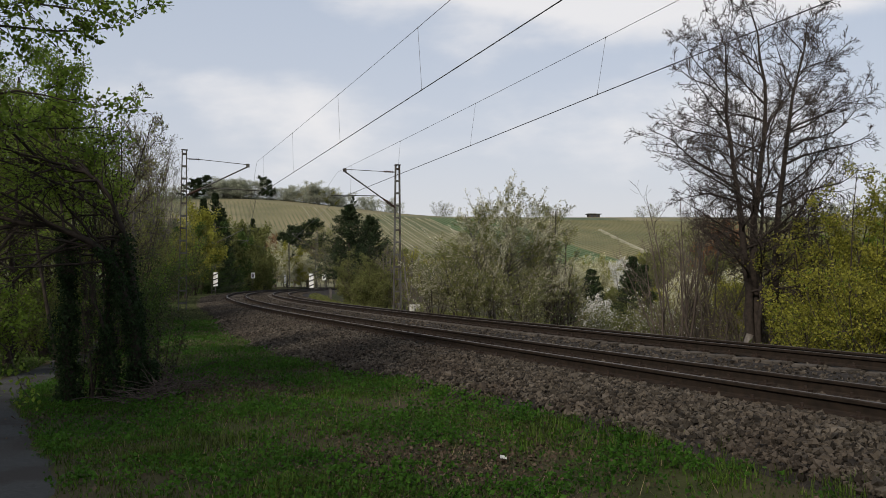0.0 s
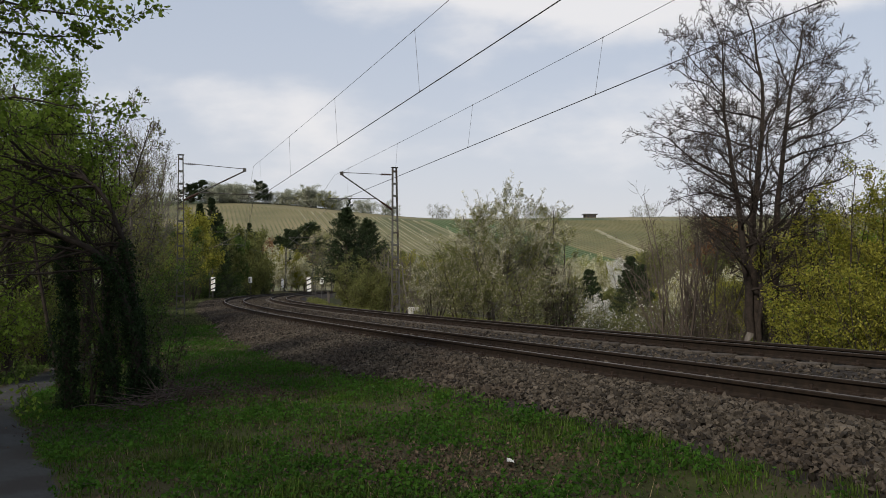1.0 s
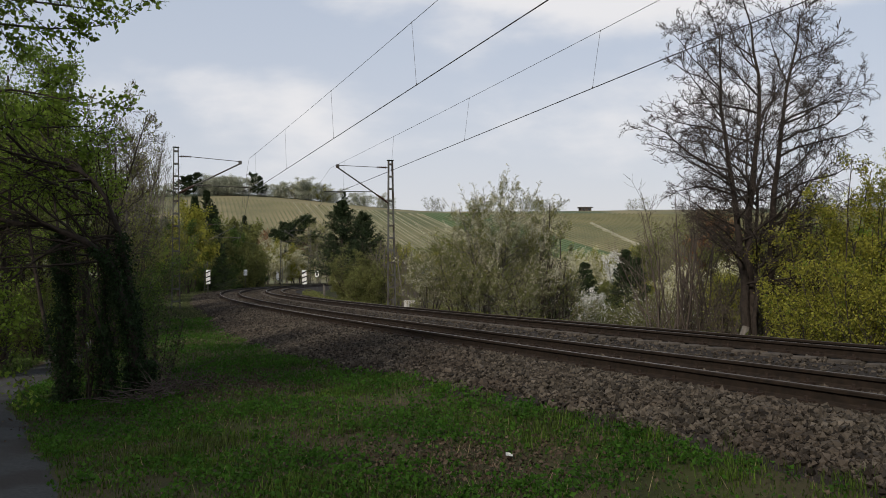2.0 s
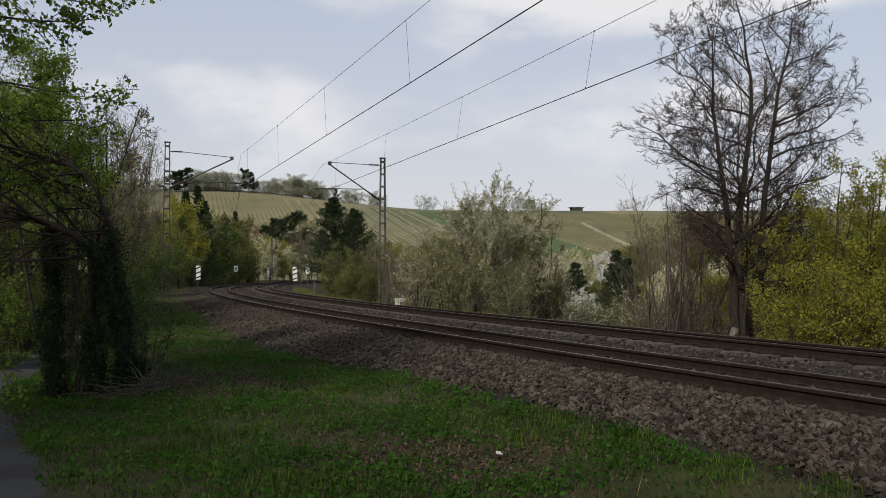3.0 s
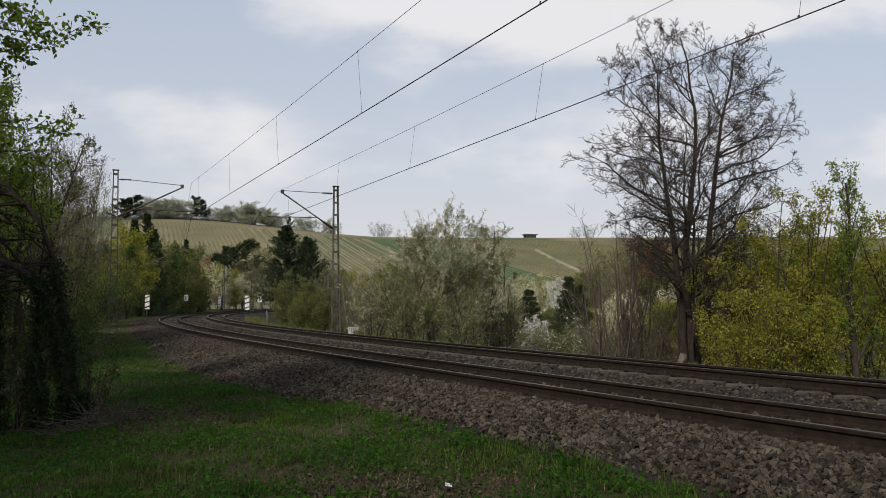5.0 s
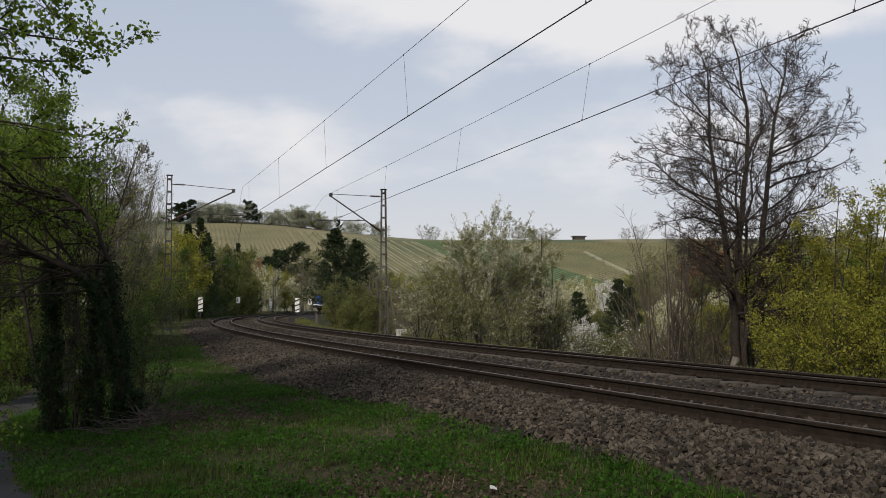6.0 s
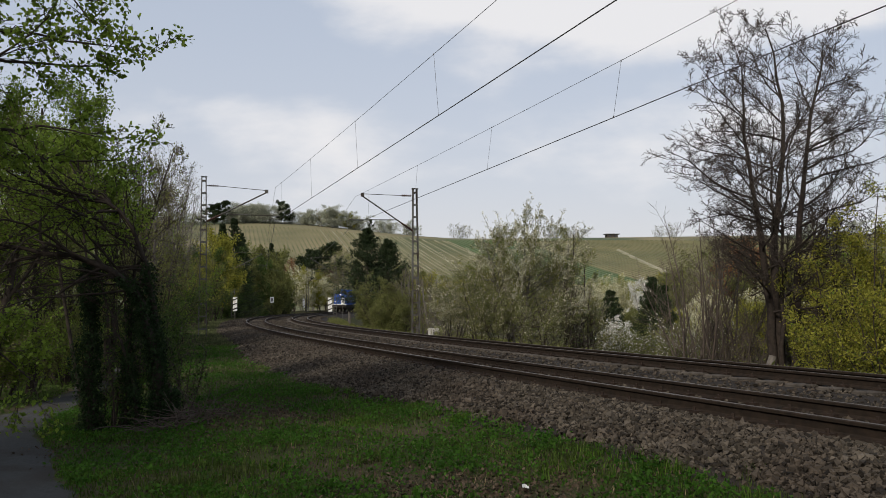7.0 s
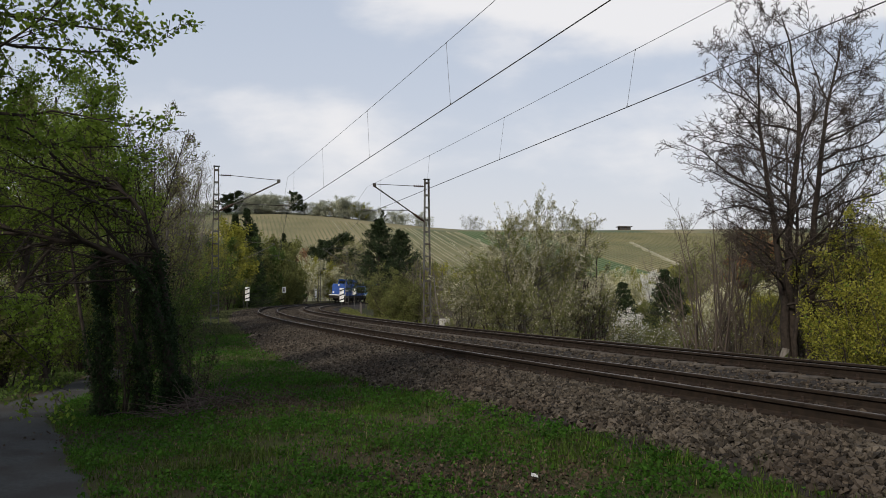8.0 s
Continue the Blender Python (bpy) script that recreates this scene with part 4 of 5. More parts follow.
TREES_ON_THE_VALLEY_FLOOR = """
bare 760 100 440 1.2
olive 700 125 430 1.0
bare 675 120 425 1.2
bare 780 95 455 1.2
olive 800 130 430 1.1
olive 840 140 428 1.1
bare 870 120 432 1.1
olive 920 135 430 1.1
bare 965 120 430 1.2
cream 1005 118 455 1.0
cream 1040 112 448 1.1
yellow 1062 120 452 1.0
cream 1085 110 460 1.0
white 1100 100 455 0.9
yellow 1125 112 450 1.0
olive 1150 108 440 1.1
bare 1170 100 420 1.2
bare 1200 95 400 1.2
copper 1262 92 385 1.1
copper 1290 96 392 1.0
bare 1230 90 395 1.2
"""
TREES_BELOW_THE_FAR_TRACK = """
olive 1310 88 410 1.1
olive 1360 85 430 1.1
green 1400 90 410 1.2
yellow 1450 85 420 1.2
olive 1500 80 400 1.2
green 1560 82 395 1.2
olive 1640 80 400 1.2
yellow 1710 78 410 1.2
copper 470 222 420 1.3
copper 545 224 425 1.3
olive 1010 80 500 1.0
olive 1080 78 505 1.0
yellow 1160 70 505 1.0
olive 1240 66 500 1.1
olive 1300 60 510 1.0
yellow 1380 58 500 1.1
olive 900 85 480 1.2
olive 820 88 480 1.2
bare 860 75 470 1.2
bare 940 70 470 1.2
olive 1480 60 480 1.2
cream 1330 60 466 1.2
cream 1235 52 478 1.0
"""
TREES_ON_THE_RIDGE = """
yellow 1350 46 484 1.2
yellow 1285 44 492 1.1
cream 1200 56 480 1.0
yellow 1410 48 480 1.1
yellow 1580 58 470 1.2
bare 780 70 485 1.2
pine 345 480 322 1.4
pine 358 485 316 1.3
green 384 488 322 1.5
green 404 492 319 1.5
olive 422 492 321 1.4
pine 470 498 324 1.0
green 510 503 334 1.4
olive 543 503 330 1.5
olive 560 504 331 1.4
olive 436 494 322 1.4
olive 600 508 346 1.4
green 372 490 326 1.3
olive 395 490 327 1.5
green 412 495 325 1.3
olive 430 495 323 1.5
pine 462 498 317 1.0
green 448 500 338 1.4
olive 482 505 338 1.4
green 500 505 343 1.3
olive 520 505 336 1.4
cream 535 508 334 1.4
olive 552 505 335 1.4
olive 570 505 336 1.4
yellow 585 508 340 1.3
"""
TREES_FURTHER_ON_THE_RIDGE = """
olive 600 510 352 1.4
pine 622 512 352 0.7
olive 645 512 352 1.4
olive 660 512 358 1.3
olive 685 515 358 1.3
green 702 515 364 1.0
bare 775 525 362 1.3
bare 792 525 366 1.2
bare 945 530 366 1.2
olive 962 530 368 1.3
bare 985 530 368 1.2
bare 1135 530 370 1.2
bare 1155 530 366 1.2
olive 1400 530 365 1.3
olive 1480 530 362 1.4
olive 1560 530 364 1.3
green 1650 530 362 1.3
olive 300 480 332 1.6
green 260 480 335 1.6
olive 200 480 330 1.6
"""


def far_trees():
    kinds = far_kinds()
    rng = np.random.default_rng(8)
    first = {}
    for line in "".join((TREES_LEFT_OF_THE_BEND, TREES_BEHIND_THE_BEND, TREES_ON_THE_VALLEY_FLOOR, TREES_BELOW_THE_FAR_TRACK, TREES_ON_THE_RIDGE, TREES_FURTHER_ON_THE_RIDGE)).replace("\n\n", "\n").strip().splitlines():
        kind, px, d, py, wide = line.split()
        x, y = at(float(px), float(d))
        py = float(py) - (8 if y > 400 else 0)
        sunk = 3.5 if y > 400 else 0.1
        # leafy trees on the ridge take the colour paled for haze
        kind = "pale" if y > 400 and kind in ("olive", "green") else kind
        h = max(2.5, top(float(py), float(d)) - land(x, y)) + sunk
        k, w = h / 10, float(wide) * max(h / 10, 0.45) * (1.15 if y > 400 else 1.0)
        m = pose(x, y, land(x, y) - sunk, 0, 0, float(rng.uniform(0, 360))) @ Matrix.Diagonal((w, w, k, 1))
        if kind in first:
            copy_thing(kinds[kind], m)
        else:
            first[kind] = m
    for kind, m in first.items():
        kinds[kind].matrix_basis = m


far_trees()


# ---------------------------------------------------------------- left side: wood, ivy-clad trunks, overhanging branches
def ivy_tree():
    """Old tree with trunks wrapped in ivy; the tallest bows over the path and its dark limbs sweep out sideways."""
    rng = np.random.default_rng(301)
    knots = [[(.62, 0, 0), (.50, 0, 1.0), (.33, 0, 2.0), (-.20, -.05, 2.58), (-.80, -.1, 2.80), (-1.65, -.2, 2.95), (-2.6, -.3, 2.95)],
             [(.50, .15, 0), (.42, .15, 1.4), (.34, .1, 2.3), (.22, .1, 2.80), (.02, .1, 3.4), (-.5, .1, 3.75), (-1.4, .1, 3.85)],
             [(-.60, .1, 0), (-.62, .1, 1.0), (-.66, .15, 1.9), (-.68, .2, 2.7)],
             [(-.05, .1, 0), (-.02, .15, 1.0), (.0, .2, 2.0), (.05, .3, 3.3)],
             [(.76, -.1, 0), (.74, -.1, .4), (.72, -.05, .8)],
             [(.25, -.1, 0), (.16, -.1, .9), (-.10, -.1, 1.6), (-.32, -.05, 2.2), (-.5, 0, 2.7)]]
    a = np.stack([bend(k, 16, rng, 0.018) for k in knots]), np.array([.105, .08, .085, .05, .11, .04])[:, None] * np.linspace(1, 0.28, 16) ** 1.4
    pos, way, ln, rad = [], [], [], []
    for k in (0, 1):
        for j in range(22):
            f = 15 * (0.44 + 0.5 * (j + rng.random()) / 22)
            i = min(int(f), 14)
            pos.append(a[0][k, i] + (a[0][k, i + 1] - a[0][k, i]) * (f - i))
            way.append((-1.0, rng.normal(0, 0.5), rng.uniform(-0.2, 0.9)))
            ln.append(rng.uniform(1.2, 2.7))
            rad.append(rng.uniform(0.012, 0.030))
    b = shoot(rng, np.array(pos), np.array(way), np.array(ln), np.array(rad), 10, 0.16, -0.045, 0.25)
    up = fork(rng, (a[0][[1, 3, 5]], a[1][[1, 3, 5]]), 7, 0.5, 1.0, 0.34, 40, 0.10, 0.10, 10, 0.4)
    b = np.concatenate([b[0], up[0]]), np.concatenate([b[1], up[1]])
    c = fork(rng, b, 7, 0.2, 1.0, 0.38, 45, 0.2, 0.0, 6, 0.5)
    d = fork(rng, c, 4, 0.2, 1.0, 0.5, 45, 0.2, 0.02, 4, 0.6)
    V, Q = [], []
    for k, (n, lo, hi, wide) in enumerate(((7000, 0.0, 0.50, 0.15), (3000, 0.0, 0.55, 0.10), (7500, 0.0, 1.0, 0.165), (2500, 0.0, 0.7, 0.08), (2500, 0.0, 0.9, 0.09), (1500, 0.0, 0.45, 0.07))):
        p, w = along(rng, (a[0][k:k + 1], a[1][k:k + 1]), n, lo, hi)
        ang = rng.uniform(0, 2 * math.pi, n)
        lump = wide * (1 + 0.35 * np.sin(p[:, 2] * 5 + k) + 0.3 * np.sin(ang * 3 + p[:, 2] * 3)) * (1.15 - 0.16 * p[:, 2])
        p = p + np.stack([np.cos(ang), np.sin(ang), 0 * ang], 1) * lump[:, None] * rng.uniform(0.6, 1.1, (n, 1))
        v, q = blades(rng, p, 0.034, 0.03, long=1.2, droop=0.9)
        Q.append(q + sum(len(u) for u in V))
        V.append(v)
    sets = [("ivy", np.concatenate(V), np.concatenate(Q), M["ivy"])]
    high = d[0][:, 0, 2] > 3.0
    p, w = along(rng, (d[0][high], d[1][high]), 5200, 0.1)
    v, q = blades(rng, p, 0.036, 0.05, droop=0.3)
    sets.append(("foliage", v, q, M["leaf_green"]))
    plant("ivy_covered_tree", -5.25, 12.5, "leaning tree with several trunks wrapped in dark ivy", "tree", [a, b], [c, d], sets, M["bark_black"], M["bark_black"], sides=(8, 5))


ivy_tree()


def ivy_foot():
    """Brambles between the ivy-clad trunks and a heap of dead twigs at their foot."""
    for k, (x, y, h, w) in enumerate(((-5.55, 12.75, 2.1, 0.9), (-5.0, 12.8, 1.7, 0.9), (-5.9, 13.0, 1.5, 0.7), (-4.6, 13.1, 1.4, 0.9))):
        shrub("bramble", x, y, h, w, "tangled dark bramble between ivy-clad trunks", M["leaf_dark"], 440 + k, 7, 700, 0.03, M["twig"], group="brambles", second=M["ivy"], second_n=700, second_name="ivy")
    rng = np.random.default_rng(447)
    n = 170
    pos = rng.normal(0, 1, (n, 3)) * np.array((0.36, 0.42, 0)) + np.array((0, 0, 0.02))
    pos[:, 2] = ground_z(pos[:, 0] - 4.15, pos[:, 1] + 12.1) - land(-4.15, 12.1) + rng.uniform(0.0, 0.16, n)
    a = shoot(rng, pos, rng.normal(0, 1, (n, 3)) * np.array((1, 1, 0.25)) + np.array((0, 0, 0.12)), rng.uniform(0.25, 0.75, n), rng.uniform(0.004, 0.011, n), 6, 0.16, 0.0, 0.5)
    v, q = tubes([a], (4,))
    ob = put("brush_heap", mesh_of("brush_heap", v, q, M["twig"]))
    ob.location = (-4.15, 12.1, land(-4.15, 12.1))
    tagged(ob, "heap of dead brown twigs at the foot of the ivy trunks", "brushwood", kind="stuff")


ivy_foot()


def path_side_trees():
    """Two trees behind the ivy-clad trunks: one in leaf over the path, one of bare twigs."""
    x, y = -6.6, 14.3
    broadleaf("hawthorn", x, y, grow_height(x, y, top(80, 14.3)), "hawthorn in fresh green leaf beside the path", M["leaf_green"], 451, 3, 0.10, 17000, 0.034, 0.28, 0.62, M["bark"], M["bark"], (13, 8, 5), 52, lift=0.02, jit=0.07, toward=(-0.16, 0), rad=0.05)
    x, y = -6.25, 14.8
    broadleaf("budding_tree", x, y, grow_height(x, y, top(135, 14.8)), "twiggy brown tree with small opening buds", M["leaf_olive"], 452, 3, 0.10, 3000, 0.028, 0.28, 0.35, M["bark"], M["twig"], (11, 9, 6), 50, lift=0.0, jit=0.03, rad=0.04)


path_side_trees()


def left_growth():
    # slim bare trees on the bank
    for k, (px, d, py) in enumerate(((250, 30, 205), (268, 33, 200), (274, 37, 210), (235, 27, 200), (288, 54, 255), (264, 40, 225))):
        x, y = at(px, d)
        broadleaf("slim_bare_tree", x, y, grow_height(x, y, top(py, d)), "slim leafless tree with pale grey trunk", M["leaf_olive"], 310 + k, 2, 0.06, 700, 0.04, 0.36, 0.3, M["bark_grey"], M["bark_grey"], (13, 7, 4), 32, lift=0.10, group="slim trees on the bank", rad=0.06)
    # leafy shrubs of the bank, between the path and the masts
    for k, (px, d, py, w, leaf, n) in enumerate(((228, 28, 340, 2.0, "leaf_olive", 5000), (245, 36, 350, 2.4, "leaf_olive", 7000),
                                                 (225, 25, 430, 2.0, "leaf_dark", 5000), (248, 32, 420, 2.4, "leaf_green", 6000), (284, 52, 395, 3.0, "leaf_olive", 8000), (308, 62, 392, 3.2, "leaf_yellow", 8000),
                                                 (322, 66, 400, 3.6, "leaf_olive", 9000), (300, 56, 455, 3.0, "leaf_dark", 9000), (333, 76, 430, 3.4, "leaf_dark", 9000), (352, 88, 450, 3.2, "leaf_dark", 9000),
                                                 (252, 24, 510, 1.3, "leaf_dark", 3000), (252, 31, 500, 1.3, "leaf_dark", 3500), (268, 41, 495, 1.5, "leaf_dark", 4500))):
        x, y = at(px, d)
        shrub("bank_shrub", x, y, grow_height(x, y, top(py, d)), w, "shrub in young leaf on the railway bank" if leaf != "leaf_dark" else "dense dark green shrub on the railway bank", M[leaf], 330 + k, 11, n, 0.05, M["twig"], group="bank shrubs")
    # the dark wood beyond the path
    for k, (px, d, py, n) in enumerate(((10, 22, 150, 15000), (85, 28, 170, 15000), (-70, 19, 100, 14000), (150, 30, 200, 13000), (-140, 19, 120, 12000), (60, 30, 120, 15000), (190, 36, 240, 12000), (-20, 25, 90, 14000), (128, 34, 300, 12000), (-100, 30, 60, 12000),
                                        (215, 48, 270, 12000), (240, 60, 290, 12000))):
        x, y = at(px, d)
        broadleaf("woodland_tree", x, y, grow_height(x, y, top(py, d)), "woodland tree with dense green leaves over the path", M["leaf_green" if k % 3 else "leaf_olive"], 360 + k, 2, 0.12, int(n * 1.15), 0.046, 0.45, 0.25, per=(12, 8, 4), lift=0.0, jit=0.12, group="woodland trees")
    # the wood goes on beside and behind the camera: unseen trees added for shade
    for k, (x, y, h) in enumerate(((-11.0, 3.0, 9.5), (-12.0, -3.5, 9), (-9.5, -8.5, 8), (-8.0, -14.0, 13), (-13.0, -10.0, 13), (-5.5, -20.0, 13))):
        broadleaf("woodland_tree", x, y, h, "woodland tree with dense green leaves over the path", M["leaf_green"], 420 + k, 2, 0.12, 11000, 0.15, 0.5, 0.15, per=(11, 7, 4), lift=0.0, jit=0.15, group="woodland trees", fine=False)
    for k, (px, d, py, w) in enumerate(((10, 22, 480, 2.6), (75, 27, 490, 2.8), (110, 31, 480, 3.0), (-50, 19, 470, 2.4), (-130, 18, 450, 2.4), (140, 35, 490, 3.0), (40, 30, 430, 3.4), (165, 37, 470, 3.0), (190, 46, 470, 3.2))):
        x, y = at(px, d)
        shrub("woodland_shrub", x, y, grow_height(x, y, top(py, d)), w, "dense shaded shrub at the edge of the wood", M["leaf_green" if k % 2 else "leaf_olive"], 380 + k, 12, 9000, 0.048, M["twig"], group="woodland shrubs", per=(8, 7))


left_growth()


def overhang():
    """Branches of a maple that stands beside the path, reaching over it."""
    rng = np.random.default_rng(401)
    a = shoot(rng, np.zeros((1, 3)), np.array([[0.05, 0.02, 1.0]]), np.array([8.5]), np.array([0.2]), 10, 0.03, 0.05, 0.3)
    n = 17
    t = np.linspace(0.43, 0.97, n)
    i = np.minimum((t * 9).astype(int), 8)
    pos = a[0][0, i]
    way = np.stack([np.ones(n), rng.uniform(-0.25, 0.30, n), rng.uniform(0.02, 0.35, n)], 1)
    b = shoot(rng, pos, way, np.linspace(2.9, 3.4, n), np.full(n, 0.035), 10, 0.13, -0.02, 0.15)
    b2 = fork(rng, a, 26, 0.50, 1.0, 0.33, 60, 0.1, 0.05, 10, 0.35)
    b = (np.concatenate([b[0], b2[0]]), np.concatenate([b[1], b2[1]]))
    c = fork(rng, b, 10, 0.15, 1.0, 0.36, 45, 0.12, 0.02, 5, 0.5)
    d = fork(rng, c, 5, 0.2, 1.0, 0.5, 45, 0.16, 0.02, 4, 0.6)
    p, w = along(rng, d, 34000, 0.2)
    v, q = blades(rng, p, 0.046, 0.05, long=1.3, droop=0.5)
    plant("maple", -6.7, 8.0, "maple with fresh green leaves reaching over the path", "tree", [a, b], [c, d], [("foliage", v, q, M["leaf_green"])], M["bark"], M["bark"])


overhang()


# ---------------------------------------------------------------- boards, marker, fence, small things
def stripe_board(s, off, w, h, z, stripes, label):
    p = on_line(s, off, 0.0)
    g = land(p[0], p[1])
    a = math.degrees(float(np.interp(s, S, TURN)))
    t = thing("signal_board", pose(float(p[0]), float(p[1]), g, 0, 0, math.degrees(math.atan2(-float(p[0]), float(p[1])))), label, "signal board", "signal boards")
    part("board", box(bmesh.new(), -w / 2, w / 2, -0.015, 0.015, z - g, z - g + h, 0.004), M["white"], t)
    part("post", rod(bmesh.new(), (0, 0.05, -0.2), (0, 0.05, z - g + h * 0.9), 0.035), M["mast"], t)
    for k in range(stripes):
        bm = bmesh.new()
        z0 = z - g + h * (0.16 + 0.68 * k / max(1, stripes - 1)) if stripes > 1 else z - g + h * 0.4
        vs = [bm.verts.new(c) for c in ((-w / 2, -0.019, z0 - h * 0.10), (w / 2, -0.019, z0 + h * 0.03), (w / 2, -0.019, z0 + h * 0.12), (-w / 2, -0.019, z0 - h * 0.01))]
        bm.faces.new(vs)
        got = bmesh.ops.extrude_face_region(bm, geom=bm.faces[:])
        bmesh.ops.translate(bm, verts=[v for v in got["geom"] if isinstance(v, bmesh.types.BMVert)], vec=(0, 0.003, 0))
        part("stripe", bm, M["black"], t)


def number_plate(s, off, z, label):
    p = on_line(s, off, 0.0)
    g = land(p[0], p[1])
    t = thing("marker_plate", pose(float(p[0]), float(p[1]), g, 0, 0, math.degrees(math.atan2(-float(p[0]), float(p[1])))), label, "marker plate", "marker plates")
    part("plate", box(bmesh.new(), -0.25, 0.25, -0.012, 0.012, z - g, z - g + 0.85, 0.004), M["white"], t)
    part("post", rod(bmesh.new(), (0, 0.05, -0.2), (0, 0.05, z - g + 0.6), 0.035), M["mast"], t)
    for x in (-0.09, 0.09):
        part("bar", box(bmesh.new(), x - 0.045, x + 0.045, -0.016, -0.012, z - g + 0.15, z - g + 0.7), M["black"], t)


stripe_board(49.0, -2.45, 0.46, 1.5, 1.2, 3, "white board with three black diagonal stripes on a post")
stripe_board(52.5, 7.75, 0.50, 1.6, 1.0, 3, "white board with three black diagonal stripes beside the bend")
stripe_board(102.0, -3.4, 0.42, 1.5, 1.4, 2, "narrow white board with black stripes far along the line")
number_plate(80.0, -2.9, 2.2, "small white plate with two black bars on a post")
number_plate(76.0, 8.0, 1.9, "small white plate with two black bars beside the far track")


def cable_marker():
    x, y = -1.38, 36.3
    t = thing("concrete_marker", pose(x, y, 0.0, 0, 0, 20), "pale L-shaped concrete cable marker beside the far track", "concrete marker")
    part("block", box(bmesh.new(), -0.10, 0.06, -0.15, 0.15, -0.6, 0.62, 0.02), M["concrete"], t)
    part("ledge", box(bmesh.new(), 0.06, 0.32, -0.13, 0.13, 0.44, 0.62, 0.02), M["concrete"], t)


cable_marker()


def railing(places, h, label, material):
    """Posts with two rails through plan places."""
    t = thing("railing", Matrix(), label, "railing")
    tops = []
    for x, y in places:
        g = land(x, y)
        part("post", box(bmesh.new(), x - 0.04, x + 0.04, y - 0.04, y + 0.04, g - 0.2, g + h, 0.008), material, t)
        tops.append((x, y, g))
    for k in (1.0, 0.55):
        for a, b in zip(tops[:-1], tops[1:]):
            part("rail", rod(bmesh.new(), (a[0], a[1], a[2] + h * k - 0.03), (b[0], b[1], b[2] + h * k - 0.03), 0.022), material, t)


railing([tuple(float(v) for v in on_line(s, o, 0.0)[:2]) for s, o in ((29, 8.6), (31, 8.9), (33, 9.1), (35, 9.2))], 1.5, "pale wooden railing beside the bend", M["bark_grey"])
railing([(-13.9, 39.5), (-13.6, 38.0), (-13.3, 36.6)], 0.9, "low grey tubular railing beside the mast", M["mast"])


def scrap():
    x, y = 0.55, 7.25
    bm = bmesh.new()
    vs = [bm.verts.new(c) for c in ((-0.03, -0.025, 0.012), (0.035, -0.02, 0.0), (0.03, 0.03, 0.02), (-0.025, 0.035, 0.03), (0.0, 0.0, 0.004))]
    for a, b in ((0, 1), (1, 2), (2, 3), (3, 0)):
        bm.faces.new((vs[a], vs[b], vs[4]))
    bmesh.ops.solidify(bm, geom=bm.faces[:], thickness=0.002)
    ob = part("paper_scrap", bm, M["white"], None)
    ob.location = (x, y, land(x, y) + 0.045)
    tagged(ob, "crumpled scrap of white paper in the grass", "litter")


scrap()


def stump():
    x, y = at(1313, 21.3)
    bm = bmesh.new()
    rod(bm, (-0.28, 0, -0.5), (0.16, 0.02, 0.92), 0.17, 0.09, 9)
    for v in bm.verts:
        v.co += Vector((noise.noise(v.co * 5), noise.noise(v.co * 5 + Vector((9, 0, 0))), 0)) * 0.05
    ob = part("tree_stump", bm, M["bark_grey"], None)
    ob.location = (x, y, land(x, y) + 0.1)
    tagged(ob, "slanting pale grey weathered stump at the bare tree", "stump")


stump()


def ridge_hut():
    x, y = at(1050, 528)
    t = thing("hut", pose(x, y, land(x, y) - 0.5, 0, 0, 8), "small low building on the ridge of the hill", "building")
    part("wall", box(bmesh.new(), -3.6, 3.6, -2.5, 2.5, 0, 2.6, 0.05), M["sleeper"], t)
    part("roof", box(bmesh.new(), -4.6, 4.6, -3.0, 3.0, 2.6, 3.1), M["mast"], t)
    for k in (-1.8, 1.8):
        part("window", box(bmesh.new(), k - 0.6, k + 0.6, -2.56, -2.5, 1.0, 2.0), M["glass"], t)


ridge_hut()


